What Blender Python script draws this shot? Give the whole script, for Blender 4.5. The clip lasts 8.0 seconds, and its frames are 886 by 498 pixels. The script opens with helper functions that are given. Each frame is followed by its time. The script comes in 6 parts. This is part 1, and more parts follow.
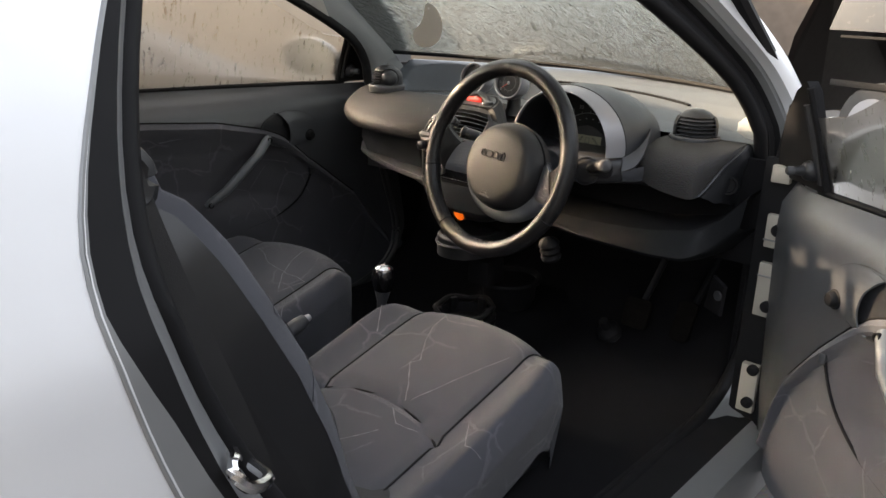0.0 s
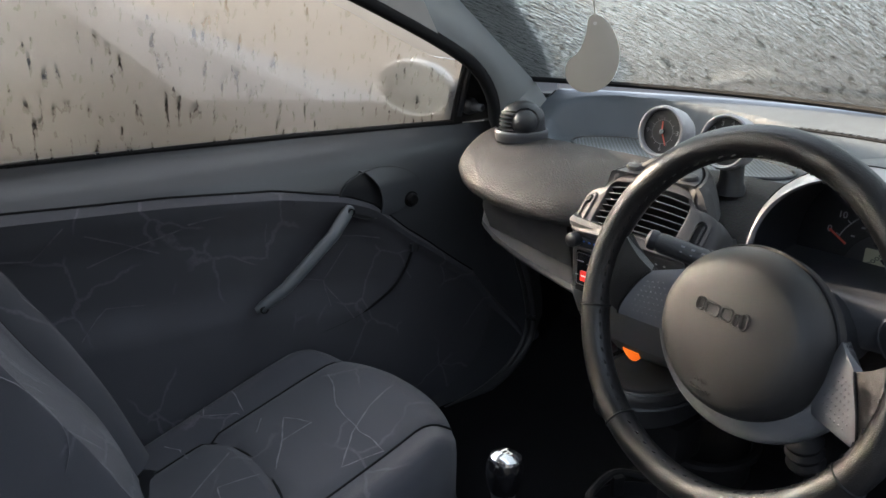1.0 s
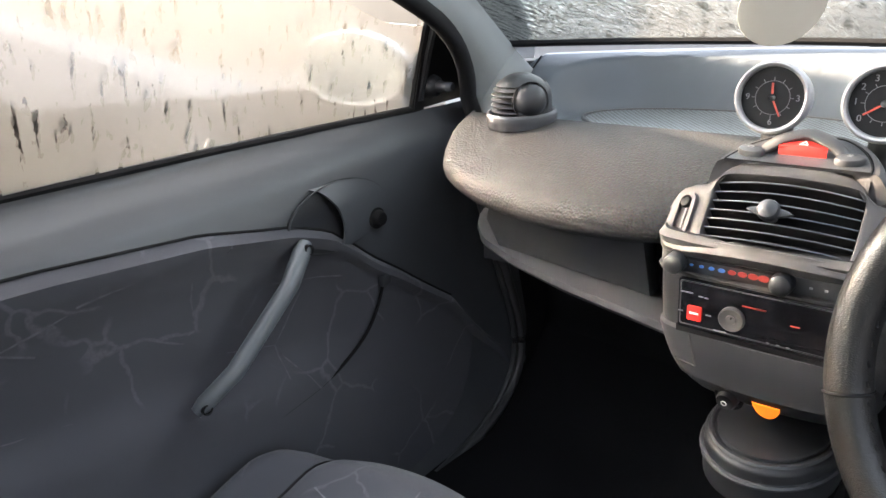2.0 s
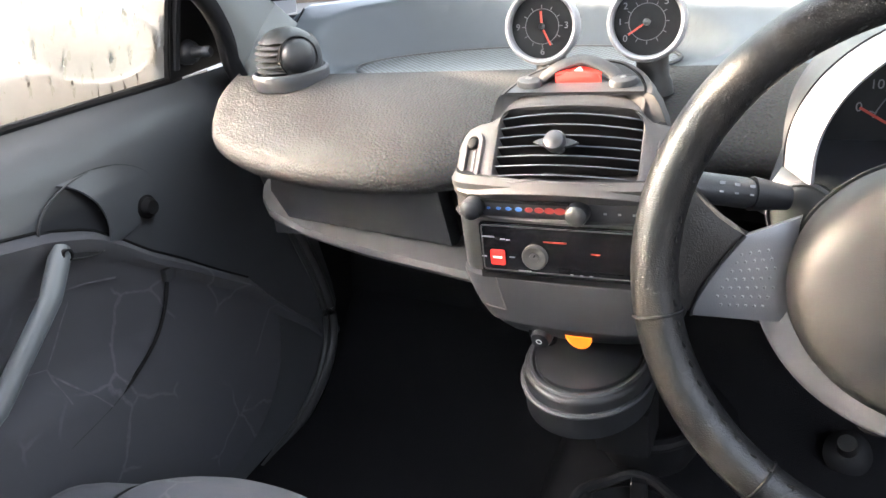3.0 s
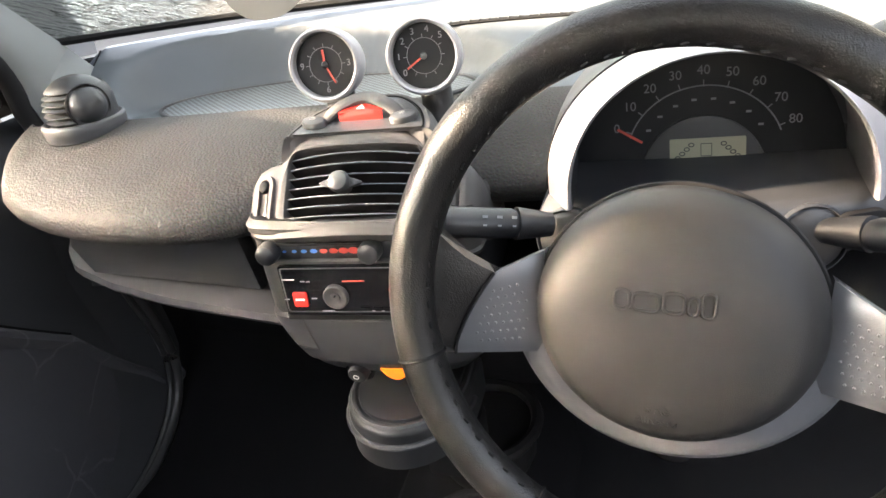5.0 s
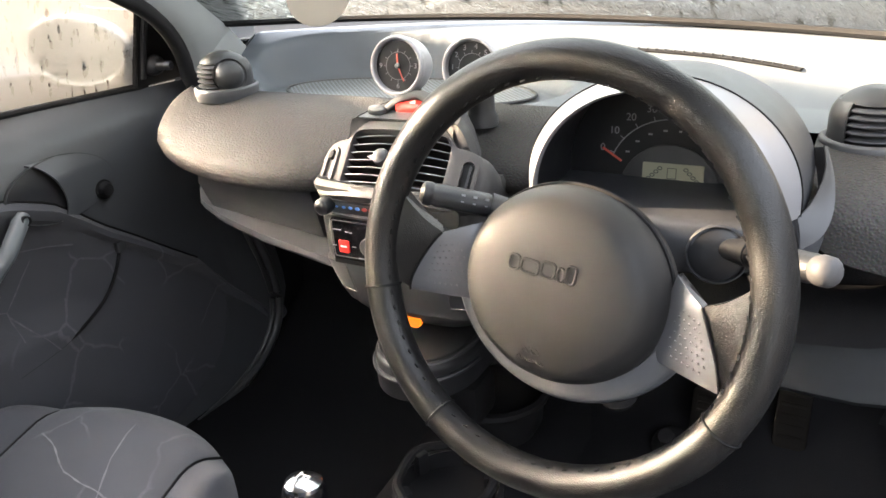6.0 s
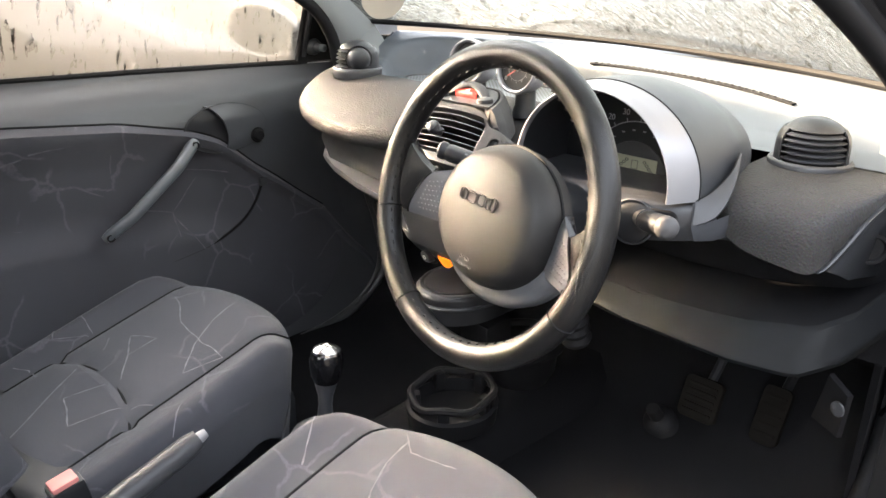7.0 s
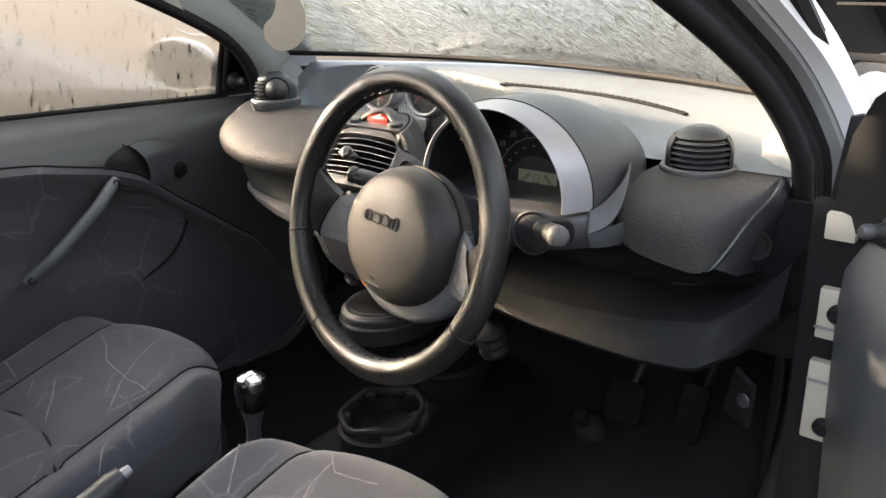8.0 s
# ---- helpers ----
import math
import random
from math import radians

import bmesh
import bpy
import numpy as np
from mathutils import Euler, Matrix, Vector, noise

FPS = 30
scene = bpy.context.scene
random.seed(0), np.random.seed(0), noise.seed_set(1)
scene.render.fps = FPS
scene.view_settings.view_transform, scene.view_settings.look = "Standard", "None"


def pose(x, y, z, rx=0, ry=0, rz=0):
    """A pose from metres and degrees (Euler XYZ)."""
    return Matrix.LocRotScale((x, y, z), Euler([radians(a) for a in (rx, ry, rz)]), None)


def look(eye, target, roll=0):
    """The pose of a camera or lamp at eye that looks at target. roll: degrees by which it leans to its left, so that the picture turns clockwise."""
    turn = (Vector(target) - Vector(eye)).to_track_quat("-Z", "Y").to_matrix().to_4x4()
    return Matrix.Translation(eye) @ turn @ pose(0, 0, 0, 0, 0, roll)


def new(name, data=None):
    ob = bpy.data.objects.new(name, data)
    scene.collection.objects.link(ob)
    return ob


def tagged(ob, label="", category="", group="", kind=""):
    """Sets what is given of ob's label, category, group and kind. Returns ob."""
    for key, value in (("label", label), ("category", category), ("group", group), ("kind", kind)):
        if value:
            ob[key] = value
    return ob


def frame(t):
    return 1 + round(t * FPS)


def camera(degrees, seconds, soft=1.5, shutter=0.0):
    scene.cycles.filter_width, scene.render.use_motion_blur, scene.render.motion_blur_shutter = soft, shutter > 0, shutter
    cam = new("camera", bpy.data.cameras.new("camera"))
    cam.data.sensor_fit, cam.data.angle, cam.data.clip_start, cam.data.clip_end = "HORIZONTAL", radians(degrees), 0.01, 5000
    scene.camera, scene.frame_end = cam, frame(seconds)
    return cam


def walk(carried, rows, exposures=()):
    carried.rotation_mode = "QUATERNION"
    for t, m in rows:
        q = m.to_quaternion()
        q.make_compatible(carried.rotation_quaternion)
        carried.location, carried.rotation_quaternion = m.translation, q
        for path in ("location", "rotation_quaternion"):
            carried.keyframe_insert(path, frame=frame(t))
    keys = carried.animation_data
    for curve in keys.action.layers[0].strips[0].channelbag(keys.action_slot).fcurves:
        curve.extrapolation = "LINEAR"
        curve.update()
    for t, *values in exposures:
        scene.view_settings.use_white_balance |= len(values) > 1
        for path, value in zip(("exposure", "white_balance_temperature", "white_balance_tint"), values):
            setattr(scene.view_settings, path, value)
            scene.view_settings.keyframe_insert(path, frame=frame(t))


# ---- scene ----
cam = camera(59.5, 8.0)
PATH = [
    (0, (1.234, -1.379, 1.227), (-0.038, 0.03, 0.596), 1.2),
    (0.5, (0.994, -1.115, 1.224), (-0.355, 0.223, 0.598), 0.6),
    (1, (0.699, -0.853, 1.233), (-0.811, 0.294, 0.597), -0.8),
    (1.2, (0.557, -0.848, 1.234), (-0.932, 0.319, 0.586), -0.9),
    (2.3, (0.21, -0.708, 1.182), (-0.888, 0.792, 0.445), -6.0),
    (2.5, (0.202, -0.697, 1.19), (-0.788, 0.865, 0.429), -6.9),
    (3, (0.22, -0.686, 1.166), (-0.595, 0.937, 0.329), -7.3),
    (3.5, (0.228, -0.66, 1.167), (-0.462, 0.996, 0.284), -7.9),
    (4, (0.256, -0.635, 1.172), (-0.33, 1.06, 0.287), -8.4),
    (4.5, (0.272, -0.634, 1.178), (-0.258, 1.082, 0.298), -8.9),
    (4.7, (0.279, -0.637, 1.181), (-0.24, 1.084, 0.303), -9.2),
    (5.8, (0.469, -0.713, 1.185), (-0.368, 0.932, 0.415), -5.7),
    (6, (0.531, -0.753, 1.202), (-0.401, 0.831, 0.412), -4.3),
    (6.5, (0.759, -0.803, 1.171), (-0.377, 0.675, 0.447), 2.2),
    (7, (0.893, -0.855, 1.2), (-0.427, 0.464, 0.481), 0.5),
    (7.5, (0.927, -0.844, 1.208), (-0.37, 0.524, 0.539), -1.0),
    (8, (0.956, -0.839, 1.203), (-0.291, 0.579, 0.542), -1.6),
]
EXPOSURES = [(0, 3.0, 6750, 10), (0.5, 3.25, 6600, 7), (1, 3.3, 5900, 8), (2.5, 4.9, 6250, 10), (3, 4.95, 6100, 10), (3.5, 5.0, 6350, 10), (4.5, 4.8, 6500, 10), (6, 4.6, 6600, 10), (6.5, 4.7, 6650, 10), (7, 4.7, 6700, 10), (7.5, 4.15, 6500, 10), (8, 3.85, 6500, 10)]
walk(cam, [(t, look(eye, target, roll)) for t, eye, target, roll in PATH], EXPOSURES)

# ---- world and light ----
world = bpy.data.worlds.new("sky")
scene.world = world
world.use_nodes = True
wn = world.node_tree
sky = wn.nodes.new("ShaderNodeTexSky")
sky.sky_type = "NISHITA"
sky.sun_disc = False
SUN_UP, SUN_FROM = 20.0, 194.0    # degrees: height, and compass side (180 is the passenger side)
sky.sun_elevation = radians(SUN_UP)
sky.sun_rotation = radians(90 - SUN_FROM)
sky.dust_density = 3.0
pale = wn.nodes.new("ShaderNodeHueSaturation")
pale.inputs["Saturation"].default_value = 0.32
wn.links.new(sky.outputs[0], pale.inputs["Color"])
wn.links.new(pale.outputs[0], wn.nodes["Background"].inputs[0])
wn.nodes["Background"].inputs[1].default_value = 0.15
sun_data = bpy.data.lights.new("sun", "SUN")
sun_data.energy, sun_data.angle, sun_data.color = 2.8, radians(2), (1.0, 0.76, 0.52)
sun = new("sun", sun_data)
sv = Vector((math.cos(radians(SUN_FROM)) * math.cos(radians(SUN_UP)), math.sin(radians(SUN_FROM)) * math.cos(radians(SUN_UP)), math.sin(radians(SUN_UP))))
sun.matrix_world = look(sv * 20, (0, 0, 0))


# ---- materials ----
def material(name, base, rough=0.5, metal=0.0, vary=0.15, vary_scale=6.0, grain=0.0, grain_scale=400.0, bump=0.0, bump_scale=900.0, coat=0.0, spec=0.5):
    m = bpy.data.materials.new(name)
    m.use_nodes = True
    nt = m.node_tree
    b = nt.nodes["Principled BSDF"]
    b.inputs["Roughness"].default_value = rough
    b.inputs["Metallic"].default_value = metal
    b.inputs["Coat Weight"].default_value = coat
    b.inputs["Specular IOR Level"].default_value = spec
    co = nt.nodes.new("ShaderNodeTexCoord")

    def noise_at(scale, detail=4.0):
        n = nt.nodes.new("ShaderNodeTexNoise")
        n.inputs["Scale"].default_value = scale
        n.inputs["Detail"].default_value = detail
        nt.links.new(co.outputs["Object"], n.inputs["Vector"])
        return n
    big, fine = noise_at(vary_scale), noise_at(grain_scale, 2.0)
    mix = nt.nodes.new("ShaderNodeMix")
    mix.data_type = "RGBA"
    dark = [c * (1 - vary) for c in base]
    light = [min(1.0, c * (1 + vary)) for c in base]
    mix.inputs[6].default_value, mix.inputs[7].default_value = (*dark, 1), (*light, 1)
    nt.links.new(big.outputs["Fac"], mix.inputs[0])
    out = mix.outputs[2]
    if grain:
        g = nt.nodes.new("ShaderNodeMix")
        g.data_type = "RGBA"
        g.blend_type = "OVERLAY"
        g.inputs[0].default_value = grain
        nt.links.new(out, g.inputs[6])
        nt.links.new(fine.outputs["Color"], g.inputs[7])
        out = g.outputs[2]
    nt.links.new(out, b.inputs["Base Color"])
    rr = nt.nodes.new("ShaderNodeMapRange")
    rr.inputs["To Min"].default_value, rr.inputs["To Max"].default_value = max(0.02, rough - 0.08), min(1.0, rough + 0.08)
    nt.links.new(noise_at(vary_scale * 4).outputs["Fac"], rr.inputs["Value"])
    nt.links.new(rr.outputs[0], b.inputs["Roughness"])
    if bump:
        bn = nt.nodes.new("ShaderNodeBump")
        bn.inputs["Strength"].default_value = bump
        bn.inputs["Distance"].default_value = 0.001
        nt.links.new(noise_at(bump_scale, 3.0).outputs["Fac"], bn.inputs["Height"])
        nt.links.new(bn.outputs[0], b.inputs["Normal"])
    return m


PLASTIC = material("dark_plastic", (0.015, 0.016, 0.0185), 0.42, spec=0.42, bump=0.25, bump_scale=1200)
GREY = material("grey_plastic", (0.038, 0.040, 0.045), 0.43, spec=0.4, bump=0.2, bump_scale=1500)
BAND = material("dash_top_plastic", (0.085, 0.099, 0.117), 0.42, spec=0.25, bump=0.15, bump_scale=1500)
LINING = material("headlining_cloth", (0.42, 0.42, 0.41), 0.9, bump=0.4)
TRIM = material("pillar_plastic", (0.20, 0.215, 0.225), 0.5, bump=0.2, bump_scale=1500)
WING = material("textured_dash_skin", (0.036, 0.035, 0.035), 0.62, spec=0.14, grain=0.5, grain_scale=500, bump=0.3, bump_scale=420)
LEATHER = material("worn_black_leather", (0.008, 0.0078, 0.008), 0.36, spec=0.34, bump=0.12, bump_scale=1200)
RUBBER = material("black_rubber", (0.010, 0.010, 0.011), 0.6, spec=0.12)
BLACK = material("gloss_black", (0.006, 0.006, 0.007), 0.15)
CARPET = material("dark_carpet", (0.009, 0.009, 0.010), 0.95, bump=1.0, bump_scale=700, spec=0.05)
SILVER = material("silver_plastic", (0.27, 0.27, 0.285), 0.42, metal=0.4, bump=0.1)
PAINT = material("silver_car_paint", (0.70, 0.71, 0.73), 0.36, metal=0.25, coat=0.15, vary=0.05)
JAMB = material("painted_jamb", (0.20, 0.205, 0.21), 0.4, metal=0.3)
BEIGE = material("primer_hinge", (0.33, 0.31, 0.27), 0.5)
CHROME = material("chrome", (0.75, 0.75, 0.76), 0.15, metal=1.0)
RED = material("red_plastic", (0.55, 0.02, 0.015), 0.35)
RED_PRINT = material("dull_red_print", (0.22, 0.018, 0.015), 0.5)
WHITE = material("white_print", (0.75, 0.75, 0.73), 0.6)
ASPHALT = material("asphalt", (0.12, 0.115, 0.11), 0.9, grain=0.5, grain_scale=80, bump=1.0, bump_scale=200)
DARKPAINT = material("dark_car_paint", (0.02, 0.016, 0.015), 0.35, spec=0.3, coat=0.1)


# ---- mesh helpers ----
def thing(name, at, label, category, group="", kind=""):
    ob = new(name)
    ob.location = at
    ob.empty_display_size = 0.05
    return tagged(ob, label, category, group, kind)


def finish(name, bm, mat, parent=None, label="", smooth=40.0):
    bmesh.ops.recalc_face_normals(bm, faces=bm.faces)
    me = bpy.data.meshes.new(name)
    bm.to_mesh(me)
    bm.free()
    me.materials.append(mat)
    if smooth:
        me.polygons.foreach_set("use_smooth", [True] * len(me.polygons))
        me.set_sharp_from_angle(angle=radians(smooth))
    ob = new(name, me)
    if parent is not None:
        ob.parent = parent
        root = parent
        while root.parent:
            root = root.parent
        if parent is root:
            ob.matrix_parent_inverse = Matrix.Translation(-root.location)
    if label:
        ob["label"] = label
    return ob


part = finish


def sheet(P, wrap_u=False, wrap_v=False, bm=None):
    """A quad sheet through rows of points."""
    bm = bm or bmesh.new()
    V = [[bm.verts.new(p) for p in row] for row in P]
    n, m = len(V), len(V[0])
    for i in range(n if wrap_u else n - 1):
        for j in range(m if wrap_v else m - 1):
            a, b, c, d = V[i][j], V[(i + 1) % n][j], V[(i + 1) % n][(j + 1) % m], V[i][(j + 1) % m]
            if len({a, b, c, d}) == 4:
                bm.faces.new((a, b, c, d))
    return bm


def caps(bm):
    """Closes every open border of a mesh."""
    edges = [e for e in bm.edges if len(e.link_faces) == 1]
    bmesh.ops.holes_fill(bm, edges=edges, sides=0)
    return bm


def thick(bm, t):
    bmesh.ops.recalc_face_normals(bm, faces=bm.faces)
    bmesh.ops.solidify(bm, geom=bm.faces[:], thickness=t)
    return bm


def box(c, s, bevel=0.003, m=None, segs=2):
    bm = bmesh.new()
    bmesh.ops.create_cube(bm, size=1.0)
    bmesh.ops.scale(bm, vec=s, verts=bm.verts)
    if bevel:
        bmesh.ops.bevel(bm, geom=bm.edges[:], offset=bevel, segments=segs, profile=0.6, affect="EDGES")
    bmesh.ops.transform(bm, matrix=(m or Matrix.Translation(c)), verts=bm.verts)
    return bm


def lathe(profile, m, segs=32):
    """Turns (radius, height) pairs round the z axis of m."""
    rows = [[m @ Vector((r * math.cos(a), r * math.sin(a), h)) for a in (2 * math.pi * k / segs for k in range(segs))] for r, h in profile]
    bm = sheet(rows, wrap_v=True)
    bmesh.ops.remove_doubles(bm, verts=bm.verts, dist=1e-6)
    return caps(bm)


def catmull(pts, n, closed=False):
    """n points on a smooth line through pts."""
    P = [Vector(p) for p in pts]
    L = len(P)
    out = []
    spans = L if closed else L - 1
    for k in range(n):
        s = k * spans / (n if closed else n - 1)
        i = min(int(s), spans - 1)
        f = s - i
        if closed:
            a, b, c, d = P[(i - 1) % L], P[i % L], P[(i + 1) % L], P[(i + 2) % L]
        else:
            a, b, c, d = P[max(i - 1, 0)], P[i], P[i + 1], P[min(i + 2, L - 1)]
        out.append(0.5 * ((2 * b) + (c - a) * f + (2 * a - 5 * b + 4 * c - d) * f * f + (3 * b - a - 3 * c + d) * f ** 3))
    return out


def tube(pts, r, segs=10, closed=False, flat=1.0, up=(0, 0, 1)):
    """A tube along pts; r a radius or a function of 0..1."""
    P = [Vector(p) for p in pts]
    n = len(P)
    rows = []
    for i, p in enumerate(P):
        a, b = (P[i - 1], P[(i + 1) % n]) if closed else (P[max(i - 1, 0)], P[min(i + 1, n - 1)])
        t = (b - a).normalized()
        s = t.cross(Vector(up))
        s = s.normalized() if s.length > 1e-4 else Vector((1, 0, 0))
        w = s.cross(t)
        rad = r(i / (n - 1)) if callable(r) else r
        rows.append([p + rad * (math.cos(q) * s + flat * math.sin(q) * w) for q in (2 * math.pi * k / segs for k in range(segs))])
    bm = sheet(rows, wrap_u=closed, wrap_v=True)
    return bm if closed else caps(bm)


def plate(outline, depth, m, bevel=0.002, segs=2):
    """A flat plate with the given outline in the xy plane of m, depth along +z."""
    bm = bmesh.new()
    f = bm.faces.new([bm.verts.new((x, y, 0)) for x, y in outline])
    r = bmesh.ops.extrude_face_region(bm, geom=[f])
    top = [v for v in r["geom"] if isinstance(v, bmesh.types.BMVert)]
    bmesh.ops.translate(bm, vec=(0, 0, depth), verts=top)
    bmesh.ops.recalc_face_normals(bm, faces=bm.faces)
    if bevel:
        tops = set(top)
        bmesh.ops.bevel(bm, geom=[e for e in bm.edges if e.verts[0] in tops and e.verts[1] in tops], offset=bevel, segments=segs, profile=0.6, affect="EDGES")
    bmesh.ops.transform(bm, matrix=m, verts=bm.verts)
    return bm


def rounded(w, h, r, n=5):
    """A rounded rectangle's outline about 0, 0."""
    out = []
    for cx, cy, a0 in ((w / 2 - r, h / 2 - r, 0), (-w / 2 + r, h / 2 - r, 90), (-w / 2 + r, -h / 2 + r, 180), (w / 2 - r, -h / 2 + r, 270)):
        for k in range(n + 1):
            a = radians(a0 + 90 * k / n)
            out.append((cx + r * math.cos(a), cy + r * math.sin(a)))
    return out


def ring_plate(outer, inner, depth, m):
    """A frame between two outlines with the same number of points."""
    rows = [[m @ Vector((x, y, z)) for x, y in o] for o, z in ((outer, 0), (outer, depth), (inner, depth), (inner, 0))]
    return sheet(rows, wrap_u=True, wrap_v=True)


def line(x, knots):
    if x <= knots[0][0]:
        return knots[0][1]
    for (a, p), (b, q) in zip(knots, knots[1:]):
        if x <= b:
            return p + (q - p) * (x - a) / (b - a)
    return knots[-1][1]


MID = 0.05      # the car's middle line


def facing(x, y, z, tilt=0.0, turn=0.0):
    """A frame on a panel that faces backwards: its x to the right, its y up, its z towards the driver; tilt leans it back."""
    return pose(x, y, z, 90 - tilt, 0, turn)




def nodes_of(m):
    return m.node_tree.nodes, m.node_tree.links, m.node_tree.nodes["Principled BSDF"]


def patterned_cloth():
    """Grey car cloth with thin pale broken lines woven in."""
    m = bpy.data.materials.new("patterned_seat_cloth")
    m.use_nodes = True
    N, L, b = nodes_of(m)
    co = N.new("ShaderNodeTexCoord")
    wob = N.new("ShaderNodeTexNoise")
    wob.inputs["Scale"].default_value, wob.inputs["Detail"].default_value = 28, 3
    L.new(co.outputs["Object"], wob.inputs["Vector"])
    add = N.new("ShaderNodeMix")
    add.data_type, add.blend_type = "RGBA", "LINEAR_LIGHT"
    add.inputs[0].default_value = 0.012
    L.new(co.outputs["Object"], add.inputs[6])
    L.new(wob.outputs["Color"], add.inputs[7])
    vor = N.new("ShaderNodeTexVoronoi")
    vor.feature = "DISTANCE_TO_EDGE"
    vor.inputs["Scale"].default_value = 8.0
    L.new(add.outputs[2], vor.inputs["Vector"])
    edge = N.new("ShaderNodeMapRange")
    edge.inputs["From Min"].default_value, edge.inputs["From Max"].default_value = 0.010, 0.024
    edge.inputs["To Min"].default_value, edge.inputs["To Max"].default_value = 1.0, 0.0
    L.new(vor.outputs["Distance"], edge.inputs["Value"])
    gate = N.new("ShaderNodeTexNoise")
    gate.inputs["Scale"].default_value, gate.inputs["Detail"].default_value = 7.0, 1.0
    L.new(co.outputs["Object"], gate.inputs["Vector"])
    gr = N.new("ShaderNodeMapRange")
    gr.inputs["From Min"].default_value, gr.inputs["From Max"].default_value = 0.515, 0.565
    L.new(gate.outputs["Fac"], gr.inputs["Value"])
    thread = N.new("ShaderNodeTexNoise")
    thread.inputs["Scale"].default_value = 260
    L.new(co.outputs["Object"], thread.inputs["Vector"])
    mul = N.new("ShaderNodeMath")
    mul.operation = "MULTIPLY"
    L.new(edge.outputs[0], mul.inputs[0])
    L.new(gr.outputs[0], mul.inputs[1])
    mul2 = N.new("ShaderNodeMath")
    mul2.operation = "MULTIPLY"
    L.new(mul.outputs[0], mul2.inputs[0])
    L.new(thread.outputs["Fac"], mul2.inputs[1])
    big = N.new("ShaderNodeTexNoise")
    big.inputs["Scale"].default_value = 5
    L.new(co.outputs["Object"], big.inputs["Vector"])
    ground_mix = N.new("ShaderNodeMix")
    ground_mix.data_type = "RGBA"
    ground_mix.inputs[6].default_value, ground_mix.inputs[7].default_value = (0.052, 0.054, 0.064, 1), (0.076, 0.078, 0.091, 1)
    L.new(big.outputs["Fac"], ground_mix.inputs[0])
    mix = N.new("ShaderNodeMix")
    mix.data_type = "RGBA"
    mix.inputs[7].default_value = (0.125, 0.125, 0.145, 1)
    L.new(mul2.outputs[0], mix.inputs[0])
    L.new(ground_mix.outputs[2], mix.inputs[6])
    L.new(mix.outputs[2], b.inputs["Base Color"])
    b.inputs["Roughness"].default_value = 0.95
    b.inputs["Sheen Weight"].default_value = 0.15
    b.inputs["Specular IOR Level"].default_value = 0.15
    weave = N.new("ShaderNodeTexNoise")
    weave.inputs["Scale"].default_value = 1300
    L.new(co.outputs["Object"], weave.inputs["Vector"])
    bn = N.new("ShaderNodeBump")
    bn.inputs["Strength"].default_value, bn.inputs["Distance"].default_value = 0.7, 0.001
    L.new(weave.outputs["Fac"], bn.inputs["Height"])
    L.new(bn.outputs[0], b.inputs["Normal"])
    return m


def dotted(name, base, dot, scale, radius, rough=0.5, bump=0.0):
    """A regular pattern of small round dots, drilled or raised."""
    m = material(name, base, rough)
    N, L, b = nodes_of(m)
    co = N.new("ShaderNodeTexCoord")
    rot = N.new("ShaderNodeMapping")
    rot.inputs["Rotation"].default_value = (0, 0, 0.785)
    L.new(co.outputs["UV"], rot.inputs["Vector"])
    vor = N.new("ShaderNodeTexVoronoi")
    vor.voronoi_dimensions = "2D"
    vor.inputs["Scale"].default_value, vor.inputs["Randomness"].default_value = scale, 0.0
    L.new(rot.outputs[0], vor.inputs["Vector"])
    ramp = N.new("ShaderNodeMapRange")
    ramp.inputs["From Min"].default_value, ramp.inputs["From Max"].default_value = radius, radius * 1.25
    ramp.inputs["To Min"].default_value, ramp.inputs["To Max"].default_value = 1.0, 0.0
    L.new(vor.outputs["Distance"], ramp.inputs["Value"])
    src = b.inputs["Base Color"].links[0].from_socket
    mix = N.new("ShaderNodeMix")
    mix.data_type = "RGBA"
    L.new(ramp.outputs[0], mix.inputs[0])
    L.new(src, mix.inputs[6])
    mix.inputs[7].default_value = (*dot, 1)
    L.new(mix.outputs[2], b.inputs["Base Color"])
    if bump:
        bn = N.new("ShaderNodeBump")
        bn.inputs["Strength"].default_value, bn.inputs["Distance"].default_value = abs(bump), 0.0015
        bn.invert = bump < 0
        L.new(ramp.outputs[0], bn.inputs["Height"])
        L.new(bn.outputs[0], b.inputs["Normal"])
    return m


def cellular_bump(m, scale, strength, depth=0.001):
    """Adds a pebbled or leathery relief."""
    N, L, b = nodes_of(m)
    co = N.new("ShaderNodeTexCoord")
    vor = N.new("ShaderNodeTexVoronoi")
    vor.feature = "SMOOTH_F1"
    vor.inputs["Scale"].default_value = scale
    L.new(co.outputs["Object"], vor.inputs["Vector"])
    bn = N.new("ShaderNodeBump")
    bn.inputs["Strength"].default_value, bn.inputs["Distance"].default_value = strength, depth
    bn.invert = True
    L.new(vor.outputs["Distance"], bn.inputs["Height"])
    if b.inputs["Normal"].links:
        L.new(b.inputs["Normal"].links[0].from_socket, bn.inputs["Normal"])
    L.new(bn.outputs[0], b.inputs["Normal"])
    return m


